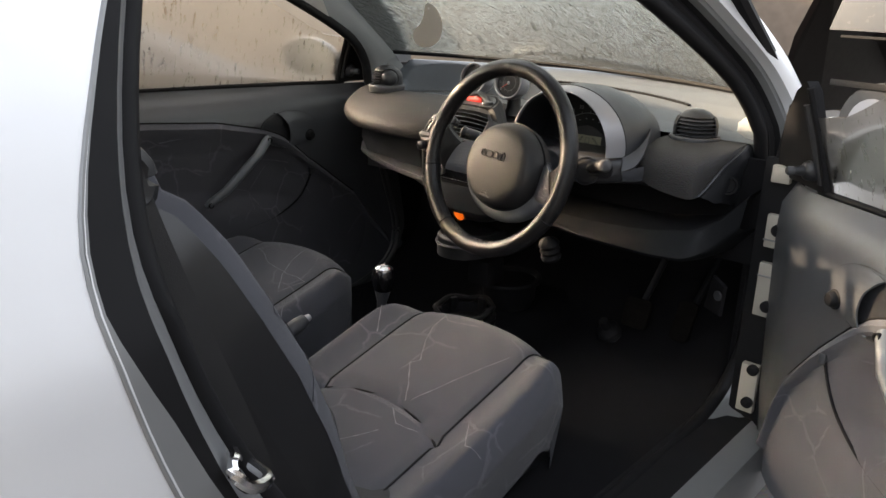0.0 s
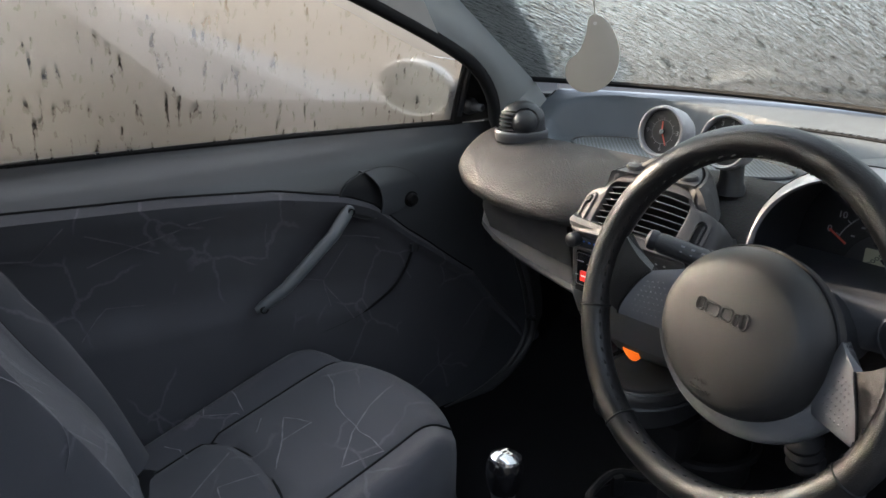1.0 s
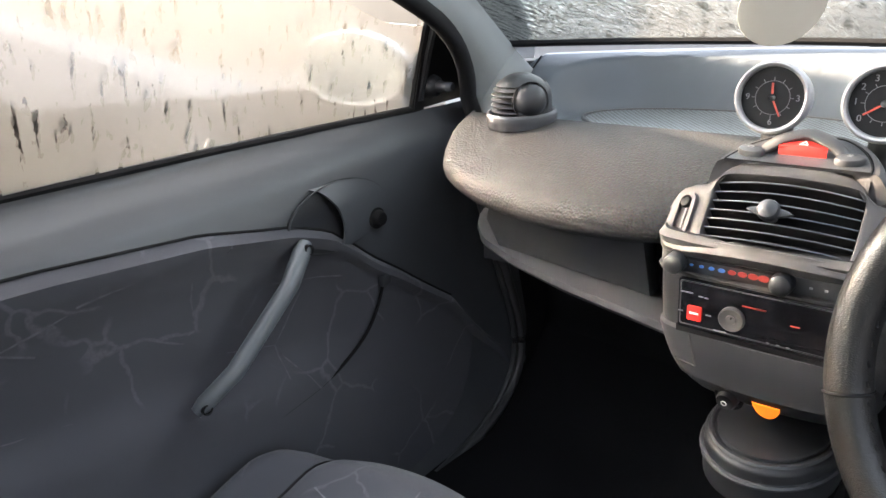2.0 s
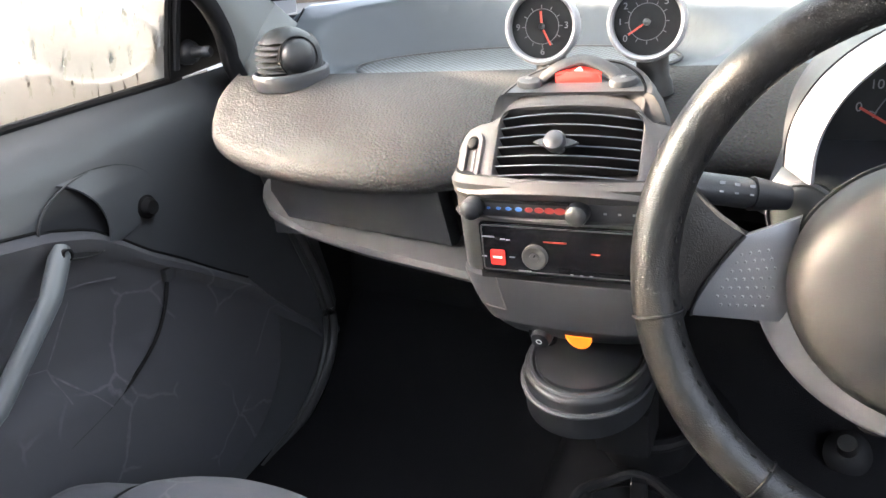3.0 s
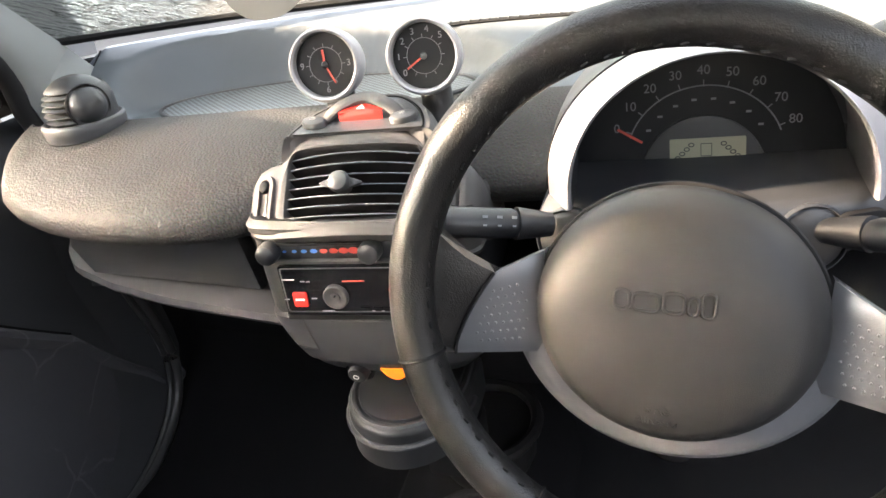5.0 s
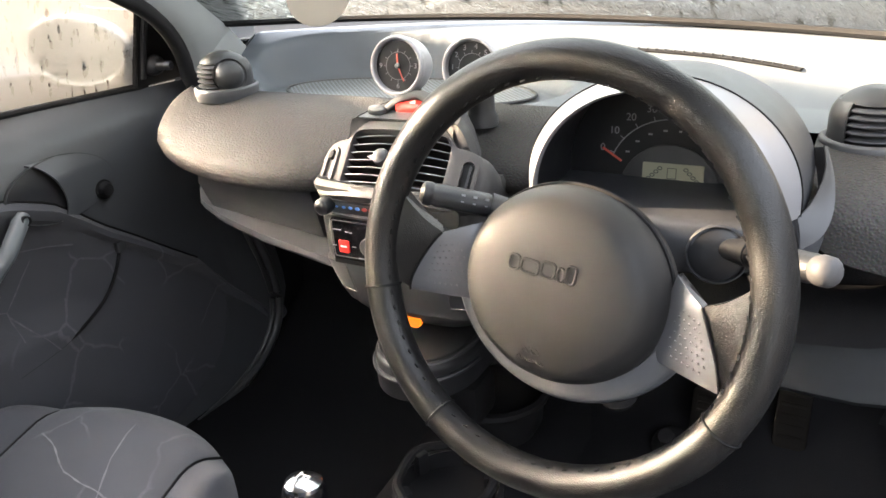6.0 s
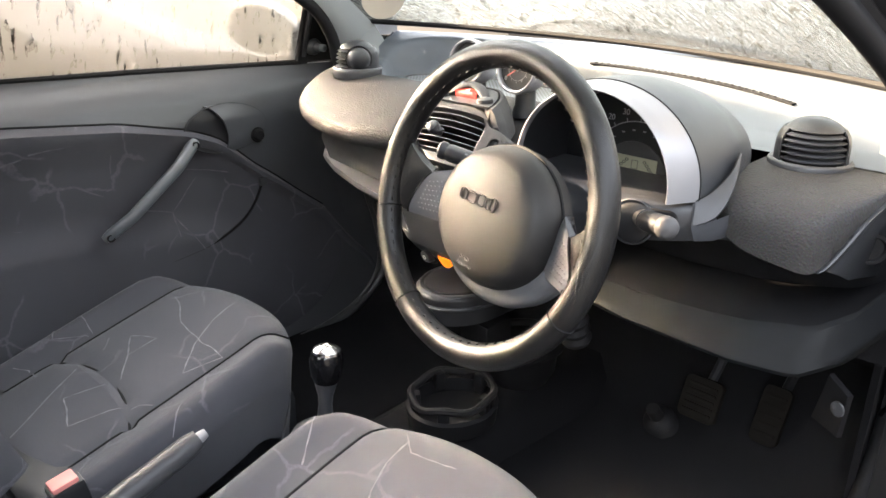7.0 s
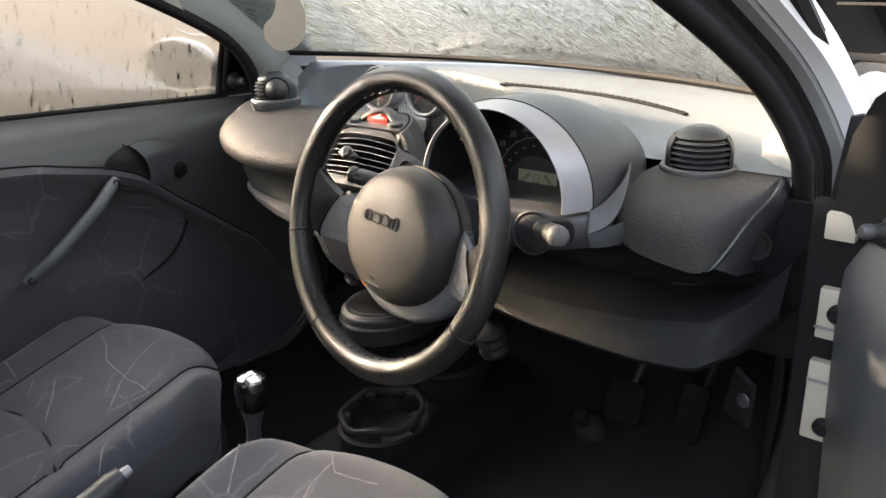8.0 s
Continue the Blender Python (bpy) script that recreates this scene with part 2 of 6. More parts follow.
def misted_glass(name, mist, rough, tint, streak, drips=0.0, slant=0.0, wet=0.0, haze=0.0):
    """Glass fogged with fine droplets, with runs where drops have rolled down."""
    m = bpy.data.materials.new(name)
    m.use_nodes = True
    N, L, b = nodes_of(m)
    out = N["Material Output"]
    co = N.new("ShaderNodeTexCoord")
    mp = N.new("ShaderNodeMapping")
    mp.inputs["Scale"].default_value = streak
    mp.inputs["Rotation"].default_value = (0, slant, 0)
    L.new(co.outputs["Object"], mp.inputs["Vector"])
    n1 = N.new("ShaderNodeTexNoise")
    n1.inputs["Scale"].default_value, n1.inputs["Detail"].default_value = 1.0, 4.0
    L.new(mp.outputs[0], n1.inputs["Vector"])
    runs = N.new("ShaderNodeMapRange")
    runs.inputs["From Min"].default_value, runs.inputs["From Max"].default_value = 0.60, 0.66
    L.new(n1.outputs["Fac"], runs.inputs["Value"])
    n2 = N.new("ShaderNodeTexNoise")
    n2.inputs["Scale"].default_value, n2.inputs["Detail"].default_value = 3.0, 5.0
    L.new(co.outputs["Object"], n2.inputs["Vector"])
    fog = N.new("ShaderNodeMapRange")
    fog.inputs["To Min"].default_value, fog.inputs["To Max"].default_value = mist * 0.7, min(1.0, mist * 1.3)
    L.new(n2.outputs["Fac"], fog.inputs["Value"])
    cut = N.new("ShaderNodeMath")
    cut.operation = "MULTIPLY_ADD"
    L.new(runs.outputs[0], cut.inputs[0])
    cut.inputs[1].default_value = -drips
    L.new(fog.outputs[0], cut.inputs[2])
    clear = N.new("ShaderNodeBsdfGlass")
    clear.inputs["IOR"].default_value = 1.33
    clear.inputs["Roughness"].default_value = rough
    clear.inputs["Color"].default_value = (*tint, 1)
    if wet:
        drop = N.new("ShaderNodeTexNoise")
        drop.inputs["Scale"].default_value, drop.inputs["Detail"].default_value = 1.0, 3.0
        mp2 = N.new("ShaderNodeMapping")
        mp2.vector_type = "TEXTURE"
        mp2.inputs["Scale"].default_value = (1 / 190, 1 / 30, 1 / 26)
        mp2.inputs["Rotation"].default_value = (0, -0.8, 0)
        L.new(co.outputs["Object"], mp2.inputs["Vector"])
        L.new(mp2.outputs[0], drop.inputs["Vector"])
        bn = N.new("ShaderNodeBump")
        bn.inputs["Strength"].default_value, bn.inputs["Distance"].default_value = wet, 0.004
        L.new(drop.outputs["Fac"], bn.inputs["Height"])
        L.new(bn.outputs[0], clear.inputs["Normal"])
    veil = N.new("ShaderNodeBsdfGlass" if haze else "ShaderNodeBsdfTranslucent")
    veil.inputs["Color"].default_value = (0.85, 0.84, 0.82, 1)
    if haze:
        veil.inputs["Roughness"].default_value, veil.inputs["IOR"].default_value = haze, 1.25
    if haze:
        milk = N.new("ShaderNodeBsdfTranslucent")
        milk.inputs["Color"].default_value = (0.90, 0.88, 0.84, 1)
        both = N.new("ShaderNodeMixShader")
        both.inputs[0].default_value = 0.045
        L.new(veil.outputs[0], both.inputs[1])
        L.new(milk.outputs[0], both.inputs[2])
        veil = both
    if haze:
        gaps = N.new("ShaderNodeBsdfTransparent")
        gaps.inputs["Color"].default_value = (*tint, 1)
        thin = N.new("ShaderNodeMixShader")
        thin.inputs[0].default_value = 0.02
        L.new(clear.outputs[0], thin.inputs[1])
        L.new(gaps.outputs[0], thin.inputs[2])
        clear = thin
    mix = N.new("ShaderNodeMixShader")
    L.new(cut.outputs[0], mix.inputs[0])
    L.new(clear.outputs[0], mix.inputs[1])
    L.new(veil.outputs[0], mix.inputs[2])
    L.new(mix.outputs[0], out.inputs["Surface"])
    N.remove(b)
    return m


def emitter(name, colour, strength):
    m = bpy.data.materials.new(name)
    m.use_nodes = True
    N, L, b = nodes_of(m)
    b.inputs["Base Color"].default_value = (*colour, 1)
    b.inputs["Emission Color"].default_value = (*colour, 1)
    b.inputs["Emission Strength"].default_value = strength
    b.inputs["Roughness"].default_value = 0.3
    return m


def mirror_glass(name):
    m = bpy.data.materials.new(name)
    m.use_nodes = True
    N, L, b = nodes_of(m)
    b.inputs["Base Color"].default_value = (0.46, 0.49, 0.46, 1)
    b.inputs["Metallic"].default_value, b.inputs["Roughness"].default_value = 1.0, 0.12
    return m


PCLOTH = patterned_cloth()
GRILLE = dotted("perforated_grille", (0.145, 0.165, 0.185), (0.006, 0.006, 0.008), 150.0, 0.30, 0.45)
SPOKE = dotted("dimpled_spoke_plastic", (0.10, 0.101, 0.112), (0.12, 0.121, 0.132), 200.0, 0.24, 0.40, 0.6)
nodes_of(SPOKE)[2].inputs["Metallic"].default_value = 0.55
cellular_bump(LEATHER, 1000, 0.5, 0.0006)
cellular_bump(WING, 350, 0.85, 0.0011)
SIDE_GLASS = misted_glass("misted_side_glass", 0.27, 0.08, (0.80, 0.78, 0.75), (95, 95, 3.0), 0.34, 0.0, 0.0, 0.42)
SCREEN_GLASS = misted_glass("wet_windscreen_glass", 0.025, 0.09, (0.64, 0.65, 0.62), (60, 60, 8), 0.2, 0.5, 0.9)
LAMP = emitter("orange_lamp", (1.0, 0.17, 0.01), 0.055)
SHIELD = material("satin_steel_grey_plastic", (0.11, 0.114, 0.125), 0.38, metal=0.3, bump=0.1)
KNEE = material("matt_knee_panel_plastic", (0.006, 0.0068, 0.008), 0.55, spec=0.14, bump=0.25, bump_scale=1200)
HUBSKIN = material("airbag_cover_plastic", (0.0135, 0.0131, 0.0135), 0.55, spec=0.36, bump=0.2, bump_scale=1300)
DIAL = material("dial_black", (0.007, 0.0075, 0.009), 0.45, spec=0.2)
FASCIA = material("satin_grey_fascia", (0.056, 0.055, 0.057), 0.55, spec=0.25, bump=0.15, bump_scale=1500)
UPPER = material("door_upper_plastic", (0.055, 0.059, 0.066), 0.38, bump=0.15, bump_scale=1500)
LCD = material("lcd_panel", (0.26, 0.26, 0.19), 0.35, vary=0.1)
MIRROR = mirror_glass("mirror_silvering")
AMBER = material("red_needle", (0.42, 0.05, 0.03), 0.4)
PRINT = material("dim_white_print", (0.17, 0.175, 0.19), 0.5)
BLUEDOT = material("blue_print", (0.03, 0.12, 0.4), 0.5)
TAN = material("air_freshener_card", (0.52, 0.50, 0.44), 0.7, vary=0.08)
BRICK = material("brown_brick", (0.11, 0.085, 0.066), 0.85, vary=0.3, vary_scale=8)
TYRE = material("tyre_rubber", (0.02, 0.02, 0.02), 0.85)
CARGLASS = material("dark_car_glass", (0.012, 0.013, 0.014), 0.25, spec=0.15)


def lettering(text, size, m, mat, parent, depth=0.0004, name="lettering"):
    cu = bpy.data.curves.new(name, "FONT")
    cu.body, cu.size, cu.extrude, cu.align_x, cu.align_y = text, size, depth, "CENTER", "CENTER"
    tmp = bpy.data.objects.new(name, cu)
    me = bpy.data.meshes.new_from_object(tmp)
    bpy.data.objects.remove(tmp)
    me.transform(m)
    me.materials.clear()
    me.materials.append(mat)
    ob = new(name, me)
    ob.parent = parent
    root = parent
    while root.parent:
        root = root.parent
    if parent is root:
        ob.matrix_parent_inverse = Matrix.Translation(-root.location)
    return ob


def flat_uv(ob, m):
    """Lays a mesh's UVs flat on the xy plane of m, in metres."""
    inv = m.inverted()
    uv = ob.data.uv_layers.new(name="uv")
    for lp in ob.data.loops:
        p = inv @ ob.data.vertices[lp.vertex_index].co
        uv.data[lp.index].uv = (p.x, p.y)
    return ob


# ---- the car's shell ----
LOOP = [(.23, .95), (.19, 1.03), (.11, 1.10), (-.08, 1.195), (-.34, 1.30), (-.62, 1.37), (-.86, 1.38), (-1.0, 1.32), (-1.06, 1.20), (-1.10, 1.05),
        (-1.085, .93), (-1.01, .75), (-.86, .52), (-.72, .41), (-.5, .37), (-.2, .36), (.05, .36), (.22, .40), (.32, .50), (.33, .66), (.28, .82)]


def side_x(z):
    return 0.615 - max(0.0, z - 0.97) * 0.36


def loop_points(out=0.0, dx=0.0, n=90):
    c = Vector((-.42, .86))
    pts = []
    for y, z in LOOP:
        d = (Vector((y, z)) - c).normalized() * out
        pts.append((0, y + d.x, z + d.y))
    return [Vector((side_x(p.z) + dx, p.y, p.z)) for p in catmull(pts, n, True)]


def on_side(pts, side):
    """The same line on the driver's side (1) or the passenger's (-1)."""
    out = []
    for p in pts:
        ahead = max(0.0, min(1.0, (p.y + .3) / .4))
        shift = -.03 if side > 0 else .03 + .06 * max(0.0, min(1.0, (.92 - p.z) / .25))
        out.append(Vector((MID + side * p.x, p.y + shift * ahead, p.z)))
    return out


car_body = thing("car_body", (MID, -.4, .2), "silver two-seat car body with dark rubber door seals", "car body")
for side in (1, -1):
    full = [on_side(loop_points(*a), side) for a in ((.002, -.012), (.012, .012), (.022, .010), (.030, .016), (.040, .012), (.046, .022))]
    thin = [on_side(loop_points(*a), side) for a in ((.004, -.012), (.005, .012), (.010, .020), (.022, .035), (.028, .055), (.034, .065))]
    n = len(thin[0])
    fore = [i for i in range(n) if thin[0][i].y > -.55 and thin[0][i].z > .42]
    first = next(i for i in fore if (i - 1) % n not in fore)
    order = [(first + i) % n for i in range(n + 1)]
    a, b = order[:len(fore) + 1], order[len(fore):]
    if side < 0:
        a = [i for i in a if thin[0][i].z > .82]
        b = [i for i in b if thin[0][i].y < -.45 or thin[0][i].z > .82]
    ring = on_side(loop_points(), side)
    part("door_seal", tube([ring[i] for i in a + b[1:]], 0.014, 10, side > 0), RUBBER, car_body, "black rubber door seal")
    part("seal_channel", sheet([[r[i] for i in a] for r in full]), RUBBER, car_body, "black double rubber channel")
    outer = [on_side(loop_points(*q), side) for q in ((.046, .022), (.050, .036), (.066, .040), (.072, .052))]
    # jambs: paint on the driver side, dark plastic on the passenger side
    part("front_jamb", sheet([[r[i] for i in a] for r in outer]), JAMB if side > 0 else PLASTIC, car_body, "front jamb, painted on the driver side only")
    part("door_jamb", sheet([[r[i] for i in b] for r in thin]), JAMB if side > 0 else PLASTIC, car_body, "metal door jamb, painted on the driver side only")

# the big rear side panels, roof, tail and nose
for side in (1, -1):
    rim = on_side(loop_points(.034, .065, 120), side)
    rear = [p for p in rim if p.y < -.62 and p.z < 1.36]
    rear.sort(key=lambda p: math.atan2(p.z - .86, p.y + .42) % (2 * math.pi))
    rows = []
    for f in (0, .02, .045, .05, .075, .125, .25, .375, .5, .625, .75, .875, 1):
        row = []
        whole = f
        for p in rear:
            away = Vector((p.y + .42, p.z - .86)).normalized()
            f = whole * line(p.z, [(.6, 1.1), (.8, 1.05), (.95, .9), (1.05, .85), (1.15, .5), (1.25, .25), (1.36, .12)]) if whole <= .05 else whole
            if whole == .02:
                f *= line(p.z, [(.6, .45), (.80, .55), (.90, .9), (1.0, 2.1), (1.36, 2.15)])
            y, z = p.y + away.x * f * .62 - .25 * f, p.z + away.y * f * .30
            x = p.x + side * (.045 * math.sin(min(1.0, f * 2.2) * math.pi / 2) - .16 * f * f)
            row.append((x, y, max(.22, z)))
        rows.append(row)
    part("rear_seal", sheet(rows[:2]), RUBBER, car_body, "black rubber edge behind the door")
    part("rear_jamb", sheet(rows[1:3]), JAMB, car_body, "dull painted jamb behind the door")
    part("panel_groove", tube(rows[3], .0022, 6), JAMB, car_body, "fine pressed edge line")
    part("rear_side_panel", sheet(rows[2:]), PAINT, car_body, "smooth silver painted side panel")
    # pillar: outside strip beside the windscreen
    keep = [i for i, p in enumerate(loop_points(0, 0, 140)) if p.y > -.8 and p.z > .965]
    keep.sort(key=lambda i: loop_points(0, 0, 140)[i].z)
    rows = []
    for off, ox in ((.060, .040), (.064, .062), (.090, .070), (.130, .064), (.165, .040), (.180, .0)):
        q = on_side(loop_points(off, ox, 140), side)
        rows.append([q[i] for i in keep])
    part("front_pillar", sheet(rows), PAINT, car_body, "silver painted front pillar")
    # sill
    drop = .08 if side < 0 else 0
    rows = [[(MID + side * x, y, z - drop) for y in (-.95, -.7, -.4, 0, .25, .4)] for x, z in ((.585, .335), (.60, .372), (.635, .365), (.695, .36))]
    part("sill_plate", sheet(rows), RUBBER, car_body, "black plastic sill plate")
    rows = [[(MID + side * x, y, z - drop) for y in (-.95, -.7, -.4, 0, .25, .4)] for x, z in ((.695, .36), (.735, .33), (.745, .22))]
    # paint on the driver side, black rubber on the passenger side
    part("sill_edge", sheet(rows), JAMB if side > 0 else RUBBER, car_body, "sill edge, painted on the driver side only")
    # front wing of the body beside the bonnet
    rows = [[(MID + side * x, y, z) for x, z in ((.66, .22), (.72, .45), (.72, .70), (.68, .80), (.60, .86))] for y in (.40, .55, .8, 1.0)]
    part("front_wing", sheet(rows), PAINT, car_body)
roof = part("ceiling", thick(sheet([[(MID + u * (.43 + .04 * (y < -.9)), y, 1.455 - .05 * u * u - .06 * max(0, (y + .35) / .2) ** 2 - .02 * max(0, (-1.1 - y) / .2)) for u in (-1, -.5, 0, .5, 1)] for y in (-.18, -.35, -.6, -.9, -1.2, -1.45)]), .025), LINING)
tagged(roof, "pale grey cloth headlining of the car roof", "headlining", kind="structure")
for side in (1, -1):
    # cant rail between the door opening and the headlining, and the lining of the rear quarter
    # both out of view, added to stop sun leaking past the door glass
    top_line = [p for p in on_side(loop_points(.006, -.010, 140), side) if p.z > 1.14 and p.y > -1.12]
    top_line.sort(key=lambda p: p.y)
    rows = []
    for p in top_line:
        q = Vector((MID + side * .395, min(-.19, max(p.y, -1.44)), 1.448 - .05 * .85 - .06 * max(0, (min(-.19, p.y) + .35) / .2) ** 2))
        rows.append([p, p.lerp(q, .35) + Vector((0, 0, .012)), p.lerp(q, .7) + Vector((0, 0, .010)), q])
    part("cant_rail", thick(sheet(rows), -.012), LINING, car_body, "pale cloth-covered roof rail, added to block sun leaks")
    back_line = [p for p in on_side(loop_points(.004, -.010, 140), side) if p.y < -.80 and p.z < 1.36]
    back_line.sort(key=lambda p: p.z)
    rows = [[p, p.lerp(Vector((MID + side * (.57 if p.z < 1 else .54), min(p.y - .10, -1.22), p.z)), .5), Vector((MID + side * (.60 if p.z < 1.1 else .57), -1.45, p.z + .03))] for p in back_line]
    part("quarter_lining", thick(sheet(rows), -.012), CARPET, car_body, "dark rear quarter lining, added to block sun leaks")
skin = thick(sheet([[(MID + u * .50, y, 1.482 - .05 * u * u - .06 * max(0, (y + .35) / .2) ** 2 - .03 * max(0, (-1.2 - y) / .3)) for u in (-1, -.75, -.5, 0, .5, .75, 1)] for y in (-.17, -.25, -.35, -.6, -.9, -1.2, -1.47)]), .004)
part("roof_skin", skin, PAINT, car_body, "silver painted roof")
tail = [[(MID + u * (.60 - .05 * (z > 1)), y + .10 * u * u, z) for u in (-1, -.8, -.4, 0, .4, .8, 1)] for y, z in ((-1.58, .24), (-1.63, .45), (-1.62, .75), (-1.57, .93))]
part("tailgate", thick(sheet(tail), .006), PAINT, car_body, "silver painted tailgate below the rear window")
part("tail_shelf", thick(sheet([[(MID + u * .60, y, .945) for u in (-1, 0, 1)] for y in (-1.39, -1.56)]), .006), PAINT, car_body)
back = part("wall_rear", thick(sheet([[(MID + u * .62, y, z) for u in (-1, -.5, 0, .5, 1)] for y, z in ((-1.25, .33), (-1.3, .7), (-1.38, .95))]), -.03), CARPET)
rear_glass = part("window_1", thick(sheet([[(MID + u * .60, y, z) for u in (-1, -.5, 0, .5, 1)] for y, z in ((-1.38, .95), (-1.46, 1.2), (-1.45, 1.44))]), .004), SIDE_GLASS)
tagged(rear_glass, "misted rear window glass behind the seats", "window", kind="structure")
tagged(back, "dark carpeted luggage wall behind the seats", "rear wall", kind="structure")
bulkhead = part("wall_front", thick(sheet([[(MID + u * .66, y + .02 * u * u, z) for u in (-1, -.5, 0, .5, 1)] for y, z in ((.40, .34), (.50, .42), (.54, .6), (.54, .93))]), -.02), CARPET)
tagged(bulkhead, "black carpeted bulkhead of the footwell", "bulkhead", kind="structure")
for side in (1, -1):
    y0 = .27 if side > 0 else .31
    kick = part("kick_panel", thick(sheet([[(MID + side * (.60 if side > 0 else .676), y0 + (.56 - y0) * f, z) for z in (.28, .5, .7, .98)] for f in (0, .3, .6, 1)]), .01), CARPET, car_body, "dark footwell side lining")
floor = part("floor", thick(sheet([[(x, y, .34 - (.075 if x < 0 else 0) + max(0, y - .3) * .6) for x in (-.60, -.3, 0.05, .4, .66)] for y in (-1.3, -.6, 0, .3, .4, .55)]), -.03), CARPET)
tagged(floor, "dark carpeted car floor, dim and worn", "floor", kind="structure")
tunnel = part("floor_tunnel", sheet([[(.05 + x * (1 + .15 * (y > .1)), y, z) for x, z in ((-.13, .33), (-.10, .40), (-.06, .425), (.06, .425), (.10, .40), (.13, .33))] for y in (-.95, -.5, -.1, .2, .45)]), CARPET, car_body)
# rib and screwed cover at the foot of the pillar on the driver's side
part("kick_cover", plate([(-.028, -.035), (.022, -.04), (.026, .03), (-.012, .045)], .010, facing(.615, .215, .60, 0, -25), .004), CARPET, car_body)
part("screw", lathe([(.011, 0), (.011, .003), (.006, .005), (0, .004)], facing(.628, .186, .612, 0, -25)), GREY, car_body, "round cross-head screw")
# hinge plates and bolts
for x0, z0, ww, hh in ((.730, .903, .036, .034), (.734, .788, .034, .068), (.734, .664, .036, .114), (.730, .44, .036, .11)):
    part("hinge_plate", box((x0, .158, z0), (ww, .016, hh), .003), BEIGE, car_body, "pale painted hinge plate")
for z0 in (.664 + .03, .788 - .018):
    part("plate_step", box((.734, .1485, z0), (.036, .003, .003), .0005), JAMB, car_body)
for x0, z0 in ((.742, .793), (.744, .632), (.738, .487), (.736, .41)):
    part("hinge_bolt", lathe([(.012, 0), (.012, .008), (.008, .012), (0, .012)], facing(x0, .150, z0), 20), RUBBER, car_body, "dark round bolt")
part("gap_seal", plate([(-.018, 0), (.020, -.012), (.012, .10), (.006, .112), (-.008, .108)], .010, facing(.722, .19, .925, 0, 10), .003), RUBBER, car_body, "black rubber gap seal")
part("jamb_backing", box((.735, .18, .62), (.09, .02, .62), .004), RUBBER, car_body, "dark hinge jamb")
part("latch_striker", tube(catmull([(.700, -1.060, .835), (.728, -1.075, .848), (.740, -1.085, .846), (.744, -1.072, .826), (.730, -1.045, .815), (.698, -1.040, .812)], 20), .006, 8), CHROME, car_body, "bent steel door striker, slightly rusty")

# windscreen
SLOPE = 1.32


def glass_y(x):
    return .50 - .17 * ((x - MID) / .6) ** 2


def glass_z(x):
    return 1.035 - .012 * (x - MID) / .6


def screen_point(x, h, back=0.0):
    w = 1 - .25 * h
    return Vector((MID + (x - MID) * w, glass_y(x) - SLOPE * h - back * .6, glass_z(x) + h - back * .8))


windscreen = thing("windscreen", (MID, .5, 1.03), "wet misted windscreen glass with a black border", "windscreen", kind="structure")
xs = [-.58 + 1.26 * k / 24 for k in range(25)]
gl = part("pane", thick(sheet([[screen_point(x, .40 * j / 8) for x in xs] for j in range(9)]), .005), SCREEN_GLASS, windscreen, "misted wet glass")
gl.visible_shadow = False
part("bottom_border", tube([screen_point(x, .006, .006) for x in xs], .011, 8, False, .6), RUBBER, windscreen, "black glass edge")
for x in (-.58, .68):
    part("side_border", tube([screen_point(x, .40 * j / 12, .004) for j in range(13)], .016, 8), RUBBER, windscreen, "black glass edge")
# wiper resting on the outside
wiper = thing("wiper", (.1, .62, 1.04), "black windscreen wiper resting on the wet glass", "wiper")
part("blade", tube(catmull([screen_point(-.06, .028, -.013), screen_point(.08, .026, -.013), screen_point(.26, .020, -.013), screen_point(.43, .009, -.013)], 24), .0038, 6), RUBBER, wiper)
part("blade_spine", tube(catmull([screen_point(.0, .014, -.020), screen_point(.15, .013, -.022), screen_point(.33, .006, -.020)], 20), .0055, 6), PLASTIC, wiper)
part("arm", tube([screen_point(-.20, -.006, -.03), screen_point(-.13, .012, -.028), screen_point(-.06, .026, -.022)], .006, 6), PLASTIC, wiper)
part("cowl", thick(sheet([[(x, glass_y(x) + d, 1.02 - d * .35) for x in xs[::2]] for d in (.012, .06, .16, .30, .5)]), .004), PLASTIC, car_body, "black scuttle below the windscreen")

# inside trim of the front pillars
for side in (1, -1):
    rows = []
    for k in range(13):
        h = .37 * k / 12
        a = screen_point(MID + side * .575, h, .012)
        seal_y = line(.955 + h * .93, [(.955, .23), (1.03, .19), (1.10, .11), (1.195, -.08), (1.30, -.34), (1.37, -.60)])
        zz = .955 + h * .93
        b = on_side([Vector((side_x(zz) - .006, seal_y + .012, zz))], side)[0]
        mid = (a + b) * .5 + Vector((-side * .018, -.02, .012))
        row = [a, a.lerp(mid, .5) + Vector((-side * .006, -.006, .004)), mid, mid.lerp(b, .5) + Vector((-side * .006, -.004, .003)), b]
        rows.append(row)
    part("pillar_trim", thick(sheet(rows), -.004), TRIM, car_body, "pale grey plastic pillar trim")
    foot = [rows[0]]
    for down, inw in ((.020, .006), (.045, .014), (.085, .018)):
        foot.append([p + Vector((-side * inw * (4 - .75 * k), -inw * .5, -down)) for k, p in enumerate(rows[0])])
    part("pillar_foot", sheet(foot), TRIM, car_body, "grey foot of the pillar trim")

# ---- dashboard ----
dash = thing("dashboard", (MID, .3, .9), "dark grey plastic dashboard with a pebbled shelf", "dashboard")


